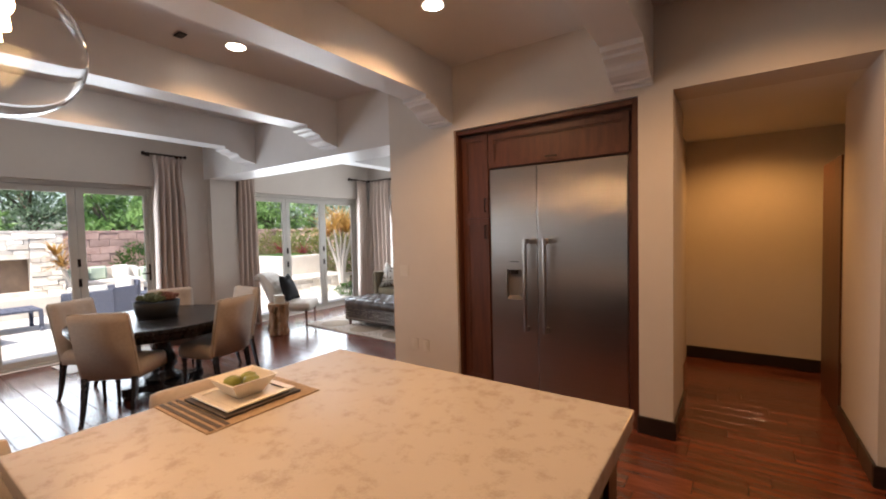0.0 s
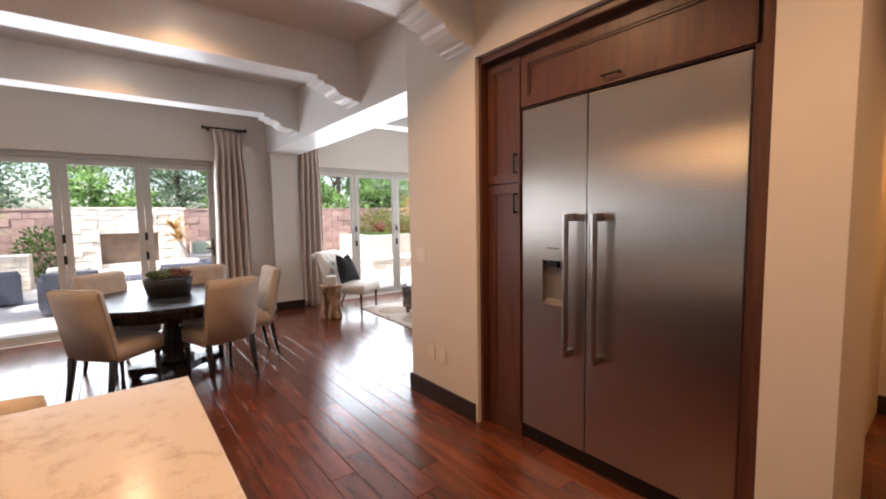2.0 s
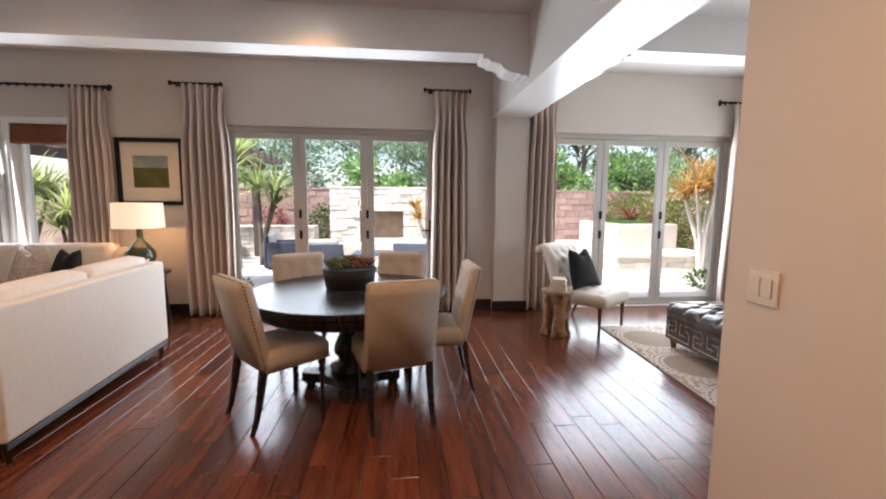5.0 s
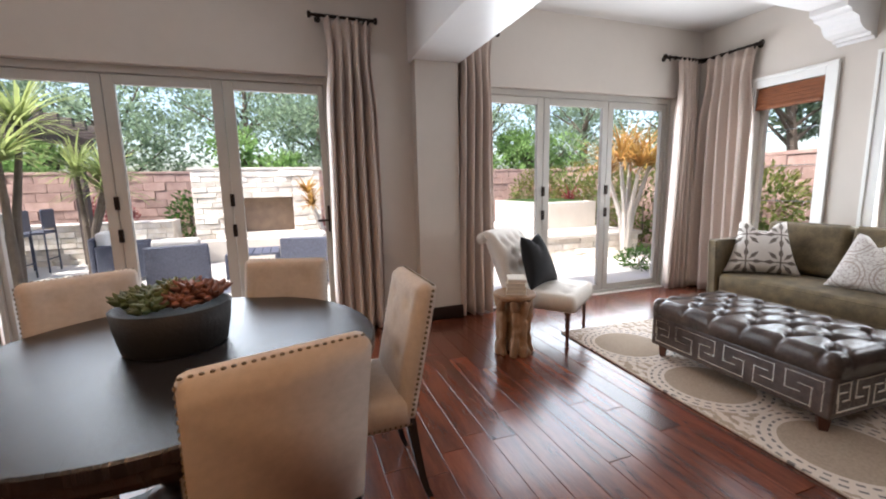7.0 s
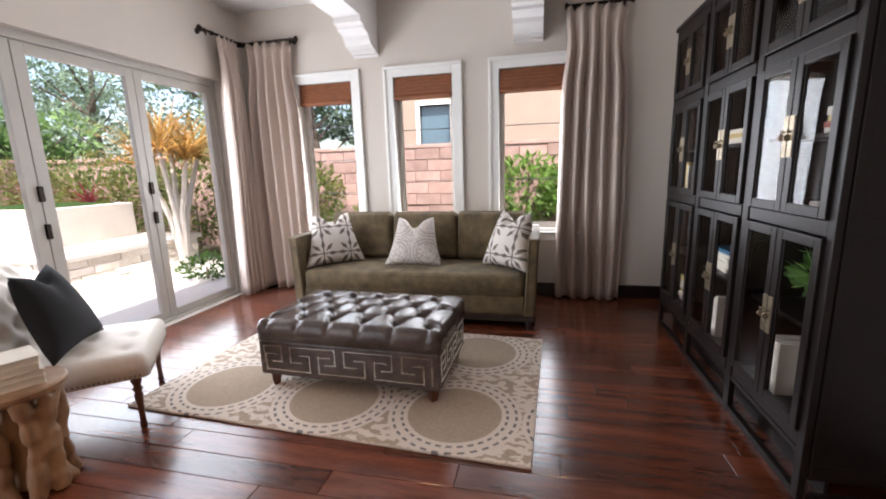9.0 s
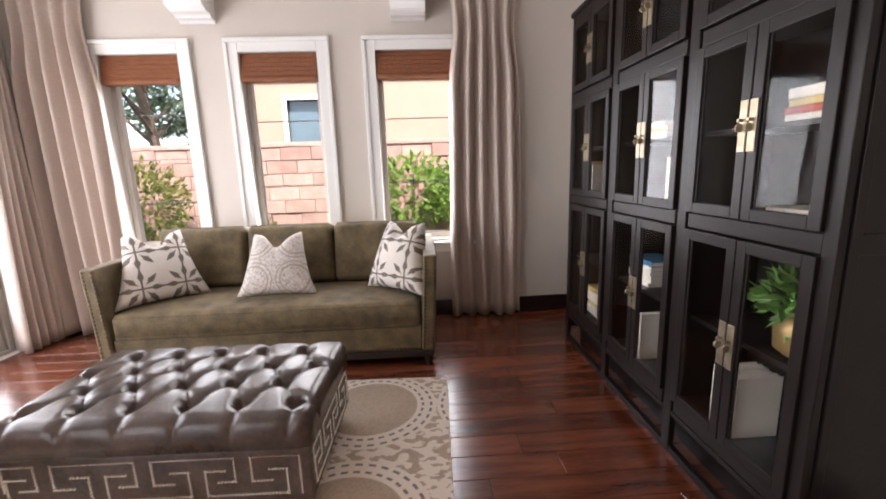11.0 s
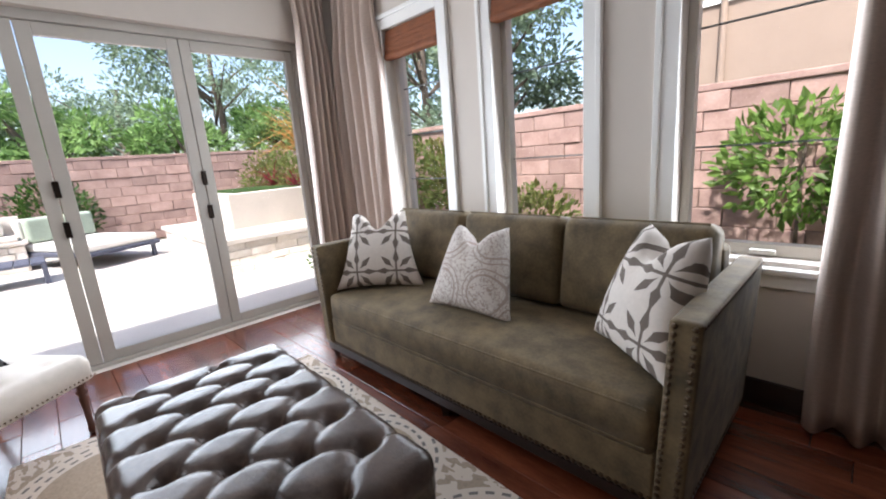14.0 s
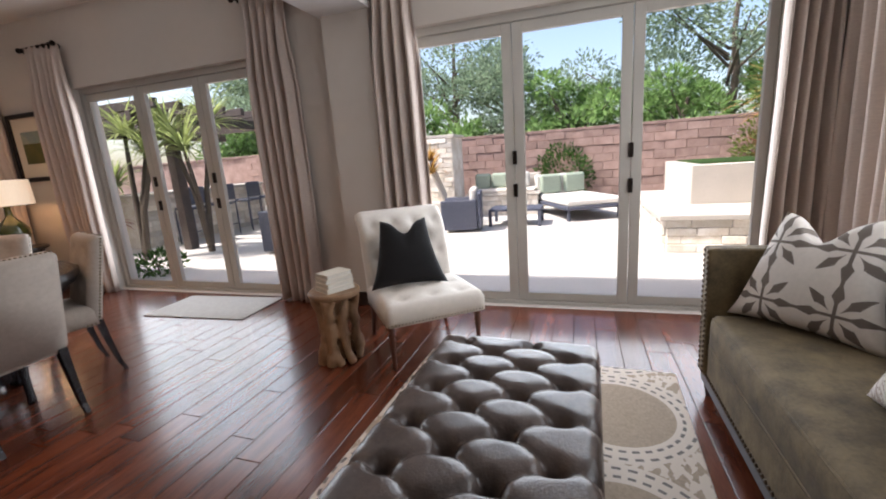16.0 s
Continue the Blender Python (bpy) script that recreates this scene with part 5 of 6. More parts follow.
SHADE.node_tree.nodes["Principled BSDF"].inputs["Emission Strength"].default_value = 0.25
part("neck", rod(bmesh.new(), (0, 0, 0.48), (0, 0, 0.60), 0.008), BRASS, t)
bm = bmesh.new()
r0 = []
for r, z in ((0.25, 0.49), (0.24, 0.77), (0.237, 0.77), (0.247, 0.49)):
    r0.append([bm.verts.new((r * math.cos(2 * math.pi * i / 40), r * math.sin(2 * math.pi * i / 40), z)) for i in range(40)])
for a, b_ in zip(r0, r0[1:] + r0[:1]):
    for i in range(40):
        bm.faces.new((a[i], a[(i + 1) % 40], b_[(i + 1) % 40], b_[i]))
part("shade", bm, SHADE, t, smooth=False)
lamp("table_lamp_light", "POINT", 3.5, WARM, pose(-6.62, -0.72, 1.15), soft=0.05)

# picture
t = thing("framed_picture", XW + 0.002, -0.808, 1.778, 0, "black framed landscape print with a cream mount beside the curtain", "picture")
pw, ph = 0.385, 0.403
bm = rbox(0, 0.035, -pw, -pw + 0.05, -ph, ph, 0.005)
rbox(0, 0.035, pw - 0.05, pw, -ph, ph, 0.005, into=bm)
rbox(0, 0.035, -pw + 0.05, pw - 0.05, -ph, -ph + 0.05, 0.005, into=bm)
rbox(0, 0.035, -pw + 0.05, pw - 0.05, ph - 0.05, ph, 0.005, into=bm)
part("frame", bm, CASEW, t)
part("mount", cube(0.004, 0.012, -pw + 0.05, pw - 0.05, -ph + 0.05, ph - 0.05), material("mount_board", (0.62, 0.56, 0.46), 0.8, noise_scale=10, amount=0.02), t)
part("field", cube(0.013, 0.016, -0.20, 0.20, -0.19, 0.05), material("print_field", (0.045, 0.055, 0.012), 0.7, noise_scale=6, second=(0.09, 0.08, 0.02)), t)
part("sky", cube(0.013, 0.016, -0.20, 0.20, 0.051, 0.19), material("print_sky", (0.10, 0.17, 0.20), 0.7, noise_scale=3, second=(0.3, 0.3, 0.22)), t)

# ---- kitchen small things ----


def counter_stool(x, y, rz):
    t = thing("counter_stool", x, y, 0, rz, "oatmeal upholstered counter stool with a low back tucked at the island", "stool", "stools at the island")
    part("seat", superpad(0.46, 0.44, 0.10, 0.035, 0.01, 12, z0=0.58), LINEN, t, smooth=True)
    bk = superpad(0.48, 0.28, 0.06, 0.025, 0.005, 12)
    bk.transform(Matrix(((1, 0, 0, 0), (0, -0.1, 0.99, -0.28), (0, 0.99, 0.1, 0.745), (0, 0, 0, 1))))
    part("backrest", bk, LINEN, t, smooth=True)
    for sx in (-1, 1):
        for sy in (-1, 1):
            part("leg", rod(bmesh.new(), (sx * 0.20, sy * 0.19, 0), (sx * 0.19, sy * 0.17, 0.579), 0.014, 0.02, 8), ESPRESSO, t)
    part("stretcher", rod(rod(bmesh.new(), (-0.19, 0.18, 0.2), (0.19, 0.18, 0.2), 0.01, seg=8), (-0.19, -0.18, 0.2), (0.19, -0.18, 0.2), 0.01, seg=8), ESPRESSO, t)


counter_stool(-1.80, 0.94, -94)
counter_stool(-1.79, 0.06, -86)
MATC = material("placemat_cloth", (0.36, 0.26, 0.17), 0.9, noise_scale=40, bump=0.3, bump_scale=200)
MATD = material("placemat_dark", (0.07, 0.055, 0.045), 0.7, noise_scale=40)
CHINA = material("white_china", (0.75, 0.70, 0.62), 0.15, noise_scale=3, amount=0.01, coat=0.3)
MX, MY = -1.64, 0.90
for (mx, my, lab) in ((MX, MY, 1),):
    t = thing("placemat", mx, my, 0.9055, 0, "tan cloth placemat with a dark striped border on the worktop", "placemat")
    part("cloth", rbox(-0.22, 0.21, -0.25, 0.22, 0, 0.004, 0.0015), MATC, t)
    if lab:
        for k in range(3):
            part("stripe", cube(-0.21, 0.20, -0.235 + 0.028 * k, -0.22 + 0.028 * k, 0.0045, 0.0058), MATD, t)
t = thing("charger_plate", MX, MY, 0.9118, 0, "square dark charger plate on the placemat", "plate")
part("plate", slab(bmesh.new(), [(-0.16, -0.16), (0.16, -0.16), (0.16, 0.16), (-0.16, 0.16)], 0.0, 0.008, "z"), MATD, t)
t = thing("dinner_plate", MX, MY, 0.9205, 0, "square white dinner plate with a raised rim", "plate")
bm = rbox(-0.125, 0.125, -0.125, 0.125, 0, 0.006, 0.002)
for a in ((-0.145, 0.145, -0.145, -0.115), (-0.145, 0.145, 0.115, 0.145), (-0.145, -0.115, -0.1149, 0.1149), (0.115, 0.145, -0.1149, 0.1149)):
    rbox(*a, 0.0062, 0.014, 0.003, into=bm)
part("plate", bm, CHINA, t)
t = thing("square_bowl", MX, MY, 0.9270, 0, "square white flared bowl holding green apples", "bowl")
bm = bmesh.new()
prof = [(0.05, 0.0), (0.055, 0.005), (0.095, 0.07), (0.10, 0.072), (0.092, 0.072), (0.05, 0.012)]
rows = [[bm.verts.new((sx * r, sy * r, z)) for sx, sy in ((-1, -1), (1, -1), (1, 1), (-1, 1))] for r, z in prof]
for a, b_ in zip(rows, rows[1:]):
    for i in range(4):
        bm.faces.new((a[i], a[(i + 1) % 4], b_[(i + 1) % 4], b_[i]))
bm.faces.new(rows[0][::-1])
bm.faces.new(rows[-1])
part("bowl", bm, CHINA, t)
APPLE = material("green_apple", (0.20, 0.22, 0.03), 0.35, noise_scale=10, second=(0.12, 0.14, 0.02))
for ax, ay in ((-0.03, -0.03), (0.03, 0.02), (-0.02, 0.035)):
    t = thing("green_apple", MX + ax, MY + ay, 0.9400, 0, "small green apple in the white bowl", "fruit")
    part("fruit", lathe(bmesh.new(), [(0.012, 0), (0.03, 0.012), (0.036, 0.032), (0.030, 0.052), (0.012, 0.060), (0.004, 0.056)], 20), APPLE, t, smooth=True)

BULB = emitter("bulb_glow", (1.0, 0.55, 0.22), 25)
CGL = glass_material("pendant_glass", (1, 1, 1), 0.0, 1.15)
for px, py in ((-1.43, 0.21),):
    t = thing("pendant_lamp", px, py, 1.85, 0, "large clear glass globe pendant with lit filament bulbs above the island", "lamp")
    bm = bmesh.new()
    bmesh.ops.create_uvsphere(bm, u_segments=40, v_segments=24, radius=0.175, matrix=Matrix.Translation((0, 0, 0.21)))
    g = part("globe", bm, CGL, t, smooth=True)
    mod = g.modifiers.new("t", "SOLIDIFY")
    mod.thickness = 0.004
    g.visible_shadow = False
    part("cord", rod(bmesh.new(), (0, 0, 0.40), (0, 0, 1.28), 0.006), IRON, t)
    part("canopy", rod(bmesh.new(), (0, 0, 1.285), (0, 0, 1.308), 0.07, 0.06, 24), IRON, t)
    part("socket", rod(bmesh.new(), (0, 0, 0.32), (0, 0, 0.41), 0.03, 0.035, 20), IRON, t)
    for dx, dz in ((-0.05, 0.23), (0.05, 0.23)):
        part("bulb", rod(bmesh.new(), (dx, 0, dz), (dx * 0.7, 0, dz + 0.09), 0.022, 0.016, 14), BULB, t)
lamp("pendant_light", "POINT", 8, WARM, pose(-1.43, 0.21, 2.16), soft=0.04)
CAN = emitter("downlight_glow", (1.0, 0.86, 0.70), 9)
for cx, cy in DOWN:
    t = thing("downlight", cx, cy, 0, 0, "round recessed ceiling downlight with a white trim, lit", "ceiling light", "recessed ceiling lights")
    part("trim", lathe(bmesh.new(), [(0.085, CZ - 0.006), (0.088, CZ - 0.002), (0.088, CZ - 0.0005)], 32), TRIM, t)
    part("lens", lathe(bmesh.new(), [(0.068, CZ - 0.0095), (0.07, CZ - 0.0065)], 32), CAN, t)
# ceiling sensor, a plain plate without vent slots
t = thing("air_vent", -3.50, 1.55, 0, 0, "small dark ceiling sensor plate", "vent")
part("plate", rbox(-0.05, 0.05, -0.03, 0.03, CZ - 0.012, CZ - 0.001, 0.003), CASEW, t)

PLATE = material("switch_plate", (0.62, 0.57, 0.50), 0.35)


def wall_plate(x, y, z, n, w, h, label, axis="y"):
    t = thing("wall_plate", x, y, z, 0, label, "switch")
    part("plate", rbox(-w / 2, w / 2, -0.007, -0.001, -h / 2, h / 2, 0.003), PLATE, t)
    for k in range(n):
        c_ = (k - (n - 1) / 2) * 0.045
        part("rocker", rbox(c_ - 0.015, c_ + 0.015, -0.011, -0.0072, -0.032, 0.032, 0.002), PLATE, t)


wall_plate(-2.86, YF, 1.17, 2, 0.115, 0.117, "double rocker light switch plate on the beige wall")
wall_plate(-2.74, YF, 0.395, 1, 0.09, 0.117, "blank cover plate low on the beige wall")
wall_plate(-2.59, YF, 0.395, 1, 0.075, 0.117, "electrical outlet low on the beige wall")
t = thing("entry_mat", -6.68, 1.98, 0.0, 3, "pale grey low pile mat on the floor inside the patio door", "rug")
part("weave", rbox(-0.33, 0.27, -0.58, 0.58, 0.001, 0.010, 0.003), material("mat_pile", (0.42, 0.40, 0.37), 0.95, noise_scale=30, amount=0.08, bump=0.3, bump_scale=200), t)
setting("door_hall", rbox(0.725, 0.7385, 4.42, 5.2, 0.0, 2.1, 0.004), CHERRY)

# ---- outside ----
STONEW = material("white_ledge_stone", (0.78, 0.75, 0.70), 0.85, noise_scale=5, second=(0.56, 0.49, 0.40), bump=0.4, bump_scale=30, obj_random=0.25)
BLOCK = material("split_face_block", (0.38, 0.262, 0.222), 0.9, noise_scale=4, second=(0.25, 0.16, 0.135), bump=0.6, bump_scale=25, obj_random=0.18)
CAP = material("stone_cap", (0.50, 0.46, 0.41), 0.8, noise_scale=3, amount=0.05, bump=0.2)
STUCCO = material("cream_stucco", (0.31, 0.235, 0.18), 0.9, noise_scale=2, amount=0.05, bump=0.3, bump_scale=60)
GZ = -0.05
setting("ground", cube(-70, 40, -50, 60, GZ - 0.3, GZ - 0.02), material("garden_soil", (0.10, 0.075, 0.05), 0.95, noise_scale=0.8, second=(0.05, 0.06, 0.025), bump=0.5, bump_scale=10))
setting("patio", cube(-14.6, XW - 0.25, -8.0, 8.9, GZ - 0.019, GZ), CONCRETE)


def courses(name, axis, face, u0, u1, z0, z1, bl, bh, depth, mat, parent, seed, tex=0.012, limit=300):
    """Stones laid in running courses on a wall's face; each one an object of its own."""
    rnd = random.Random(seed)
    n = 0
    z = z0
    row = 0
    shared = {}
    while z < z1 - 0.01:
        h = min(bh, z1 - z)
        u = u0 - (bl / 2 if row % 2 else 0)
        while u < u1 - 0.01:
            w = bl * rnd.choice((0.75, 1.0, 1.0, 1.3)) if tex > 0.014 else bl
            a, b_ = max(u, u0), min(u + w, u1)
            u += w
            if b_ - a < 0.04:
                continue
            key = (round(b_ - a, 2), round(h, 2))
            if key not in shared:
                k0, k1 = (b_ - a) / 2 - 0.004, h / 2 - 0.004
                bm = cube(-depth, depth, -k0, k0, -k1, k1) if axis == "x" else cube(-k0, k0, -depth, depth, -k1, k1)
                bmesh.ops.bevel(bm, geom=list(bm.edges), offset=min(0.006, h * 0.2), segments=1, affect="EDGES")
                shared[key] = finish(name, bm, mat)
            ob = new(name, shared[key])
            ob.parent = parent
            p = face + rnd.uniform(-tex, tex)
            ob.location = (p, (a + b_) / 2, z + h / 2) if axis == "x" else ((a + b_) / 2, p, z + h / 2)
            n += 1
        z += h
        row += 1
    return n


# far block wall along the west, and along the north
wb = setting("garden_wall_west", cube(-15.35, -15.05, -12, 10.3, GZ - 0.1, 1.78), BLOCK, "brown split face block garden wall")
cp = part("cap", rbox(-15.40, -15.0, -12, 10.3, 1.781, 1.85, 0.01), BLOCK, wb)
wn_ = setting("garden_wall_north", cube(-15.0, 3.0, 10.05, 10.3, GZ - 0.1, 1.75), BLOCK, "brown split face block garden wall")
part("cap", rbox(-15.0, 3.0, 10.0, 10.35, 1.751, 1.82, 0.01), BLOCK, wn_)

courses("block", "x", -15.04, -5.0, 9.6, GZ, 1.78, 0.46, 0.205, 0.03, BLOCK, wb, 31, 0.012)
courses("block", "y", 10.04, -8.2, -2.2, GZ, 1.75, 0.46, 0.20, 0.03, BLOCK, wn_, 32, 0.012)

# fireplace
fp = thing("outdoor_fireplace", 0, 0, 0, 0, "white stacked ledge stone outdoor fireplace with a dark firebox", "fireplace")
FX = -12.6
part("core", box(box(box(cube(FX - 0.8, FX - 0.03, 0.4, 1.15, GZ, 1.76), FX - 0.8, FX - 0.03, 2.28, 2.85, GZ, 1.76), FX - 0.8, FX - 0.03, 1.15, 2.28, 1.2, 1.76), FX - 0.8, FX - 0.03, 1.15, 2.28, GZ, 0.48), STONEW, fp)
part("firebox", cube(FX - 0.35, FX - 0.2, 1.15, 2.28, 0.48, 1.2), material("firebox_brick", (0.24, 0.17, 0.12), 0.9, noise_scale=6), fp)
part("cap", rbox(FX - 0.85, FX + 0.03, 0.35, 2.90, 1.761, 1.82, 0.01), CAP, fp)
part("hearth", rbox(FX - 0.0, FX + 0.35, 0.4, 2.85, GZ, 0.38, 0.02), CAP, fp)
courses("stone", "x", FX, 0.4, 1.15, 0.38, 1.76, 0.34, 0.105, 0.03, STONEW, fp, 1, 0.018)
courses("stone", "x", FX, 2.28, 2.85, 0.38, 1.76, 0.34, 0.105, 0.03, STONEW, fp, 2, 0.018)
courses("stone", "x", FX, 1.15, 2.28, 1.2, 1.76, 0.34, 0.105, 0.03, STONEW, fp, 3, 0.018)
sw = thing("stone_seat_wall", 0, 0, 0, 0, "low ledge stone seat wall with a pale cap and cushions", "wall")
part("core", cube(-13.6, -13.2, 3.1, 4.6, GZ, 0.40), STONEW, sw)
part("back", cube(-13.9, -13.6, 3.1, 4.6, GZ, 0.85), STONEW, sw)
part("seat_cap", rbox(-13.62, -13.12, 2.95, 4.65, 0.401, 0.46, 0.01), CAP, sw)
part("seat_cushion", rbox(-13.58, -13.16, 3.0, 4.55, 0.461, 0.55, 0.03, 3), WHITEF, sw)
courses("stone", "x", -13.19, 3.1, 4.6, GZ, 0.40, 0.34, 0.11, 0.025, STONEW, sw, 4, 0.016)
sw = thing("stone_seat_wall", 0, 0, 0, 0, "low ledge stone garden wall beside the fireplace", "wall")
part("core", cube(-13.9, -13.3, -3.2, -0.15, GZ, 0.75), STONEW, sw)
courses("stone", "x", -13.28, -3.2, -0.15, GZ, 0.75, 0.34, 0.11, 0.025, STONEW, sw, 5, 0.016)
# raised planter
pl = thing("raised_planter", 0, 0, 0, 0, "raised ledge stone planter with a pale cap and fountain box", "planter")
part("core", cube(-12.6, -9.45, 6.53, 8.6, GZ, 0.36), STONEW, pl)
part("cap", rbox(-12.65, -9.35, 6.44, 8.65, 0.361, 0.43, 0.01), CAP, pl)
part("fountain_box", rbox(-12.4, -10.4, 7.0, 8.4, 0.431, 0.98, 0.01), CAP, pl)
part("basin", cube(-12.2, -10.6, 7.15, 8.25, 0.981, 1.0), LEAF, pl)
courses("stone", "y", 6.51, -12.6, -9.45, GZ, 0.36, 0.34, 0.105, 0.025, STONEW, pl, 6, 0.016)
courses("stone", "x", -9.43, 6.53, 8.6, GZ, 0.36, 0.34, 0.105, 0.025, STONEW, pl, 7, 0.016)
# outdoor bar
br = thing("outdoor_bar", 0, 0, 0, 0, "ledge stone outdoor bar counter with a pale top under the pergola", "counter")
part("core", cube(-13.0, -9.6, -3.3, -2.75, GZ, 0.98), STONEW, br)
part("top", rbox(-13.05, -9.5, -3.4, -2.45, 0.981, 1.04, 0.01), CAP, br)
courses("stone", "y", -2.73, -13.0, -9.6, GZ, 0.98, 0.34, 0.105, 0.02, STONEW, br, 8, 0.016)
WICK = material("grey_wicker", (0.085, 0.095, 0.14), 0.6, noise_scale=60, amount=0.3, bump=0.8, bump_scale=200)
STUFFC = material("outdoor_cushion", (0.62, 0.60, 0.56), 0.9, noise_scale=30, amount=0.03)
SAGE = material("sage_cushion", (0.32, 0.38, 0.30), 0.9, noise_scale=30, amount=0.05)


def bar_stool(x, y):
    t = thing("bar_stool", x, y, GZ, 0, "dark wicker backed bar stool at the stone counter", "stool", "stools at the outdoor bar")
    part("seat", rbox(-0.21, 0.21, -0.2, 0.2, 0.70, 0.76, 0.02), WICK, t)
    part("backrest", rbox(-0.21, 0.21, 0.19, 0.23, 0.80, 1.15, 0.02), WICK, t)
    for sx in (-1, 1):
        part("leg", rod(bmesh.new(), (sx * 0.2, 0.21, 0), (sx * 0.2, 0.21, 1.1), 0.014), WICK, t)
        part("leg", rod(bmesh.new(), (sx * 0.2, -0.19, 0), (sx * 0.2, -0.19, 0.70), 0.014), WICK, t)
    part("footrest", rod(bmesh.new(), (-0.2, 0.21, 0.25), (0.2, 0.21, 0.25), 0.012), WICK, t)


for x in (-10.2, -11.0, -11.8, -12.6):
    bar_stool(x, -2.15)
PERG = material("pergola_timber", (0.10, 0.075, 0.065), 0.8, noise_scale=5, stretch=(1, 6, 1))
t = thing("pergola", 0, 0, 0, 0, "dark timber pergola with cut rafter ends over the bar", "pergola")
for x in (-9.6, -13.2):
    for y in (-1.6, -4.6):
        part("post", rbox(x - 0.09, x + 0.09, y - 0.09, y + 0.09, GZ, 2.25, 0.01), PERG, t)
for y in (-1.6, -4.6):
    part("beam", rbox(-13.9, -8.9, y - 0.06, y + 0.06, 2.251, 2.45, 0.01), PERG, t)
for k in range(11):
    x = -13.7 + 0.47 * k
    part("rafter", rbox(x - 0.04, x + 0.04, -5.2, -1.05, 2.451, 2.60, 0.01), PERG, t)


def wicker_chair(x, y, rz):
    t = thing("wicker_armchair", x, y, GZ, rz, "grey blue wicker patio armchair with a white seat cushion", "chair", "armchairs round the patio fireplace")
    part("back", rbox(-0.36, 0.36, -0.38, -0.31, 0.05, 0.72, 0.02), WICK, t)
    for s in (-1, 1):
        part("arm", rbox(s * 0.30 if s > 0 else -0.37, 0.37 if s > 0 else -0.30, -0.305, 0.36, 0.05, 0.60, 0.02), WICK, t)
    part("base", rbox(-0.295, 0.295, -0.305, 0.35, 0.12, 0.34, 0.02), WICK, t)
    part("seat_cushion", rbox(-0.29, 0.29, -0.30, 0.36, 0.341, 0.45, 0.04, 3), STUFFC, t)
    part("back_cushion", rbox(-0.28, 0.28, -0.30, -0.17, 0.452, 0.80, 0.05, 3), STUFFC, t)


for x, y, rz in ((-9.6, 0.75, 100), (-9.7, 2.5, 75), (-11.2, -0.4, 10), (-11.3, 3.35, 190)):
    wicker_chair(x, y, rz)


def patio_table(x, y, w, d, h):
    t = thing("patio_table", x, y, GZ, 0, "low dark slatted patio coffee table on the concrete", "table")
    for k in range(6):
        part("slat", rbox(-w / 2, w / 2, -d / 2 + k * d / 6 + 0.005, -d / 2 + (k + 1) * d / 6 - 0.005, h - 0.04, h, 0.005), WICK, t)
    for sx in (-1, 1):
        for sy in (-1, 1):
            part("leg", rbox(sx * w / 2 - 0.06 * (sx > 0), sx * w / 2 + 0.06 * (sx < 0), sy * d / 2 - 0.06 * (sy > 0), sy * d / 2 + 0.06 * (sy < 0), 0, h - 0.041, 0.004), WICK, t)


patio_table(-11.9, 4.3, 0.7, 1.0, 0.33)
patio_table(-10.7, 1.6, 0.8, 0.8, 0.40)
t = thing("chaise_lounge", -13.0, 5.4, GZ, 25, "dark framed double chaise lounge with a cream pad", "lounge chair")
part("frame", rbox(-0.95, 0.95, -0.6, 0.6, 0.22, 0.30, 0.02), WICK, t)
for sx in (-1, 1):
    for sy in (-1, 1):
        part("leg", rbox(sx * 0.85 - 0.03, sx * 0.85 + 0.03, sy * 0.52 - 0.03, sy * 0.52 + 0.03, 0, 0.219, 0.004), WICK, t)
part("mattress", rbox(-0.93, 0.93, -0.58, 0.58, 0.301, 0.42, 0.04, 3), STUFFC, t)
part("back_pad", rbox(-0.93, -0.78, -0.58, 0.58, 0.42, 0.85, 0.05, 3), STUFFC, t)
for y in (-0.28, 0.28):
    cu = thing("patio_cushion", -13.0, 5.4, GZ, 25, "sage green square cushion on the chaise", "cushion")
    part("cover", rbox(-0.77, -0.62, y - 0.24, y + 0.24, 0.43, 0.86, 0.06, 3), SAGE, cu)
for y in (3.3, 3.7, 4.2):
    cu = thing("patio_cushion", 0, 0, 0, 0, "pale green cushion on the stone seat wall", "cushion")
    part("cover", rbox(-13.58, -13.43, y - 0.19, y + 0.19, 0.552, 0.90, 0.06, 3), SAGE if y < 4 else STUFFC, cu)

# neighbouring house to the north
nh = tagged(new("house"), "cream stucco neighbouring house behind the block wall", "house")
part("wall", wall("y", 13.5, 13.8, -7.6, 6.0, GZ, 6.4, [(-6.75, -5.95, 1.9, 3.0)]), STUCCO, nh)
part("wall", cube(-7.6, -7.3, 13.8, 20, GZ, 6.4), STUCCO, nh)
part("roof", slab(bmesh.new(), [(13.1, 6.35), (20.2, 6.35), (16.5, 8.0)], -8.0, 6.4, "x"), material("roof_tile", (0.22, 0.12, 0.08), 0.9, noise_scale=3), nh)
wi = part("window", box(box(box(cube(-6.85, -6.75, 13.47, 13.6, 1.85, 3.1), -5.95, -5.85, 13.47, 13.6, 1.85, 3.1), -6.75, -5.95, 13.47, 13.6, 3.0, 3.1), -6.75, -5.95, 13.47, 13.6, 1.8, 1.9), TRIM, nh)
part("pane", cube(-6.75, -5.95, 13.62, 13.64, 1.9, 3.0), material("dark_glazing", (0.10, 0.16, 0.20), 0.08, noise_scale=1), wi)
part("downpipe", rod(bmesh.new(), (-5.4, 13.42, GZ), (-5.4, 13.42, 6.3), 0.05), STUCCO, nh)
part("trim_band", cube(-7.62, 6.0, 13.46, 13.5, 3.4, 3.5), TRIM, nh)

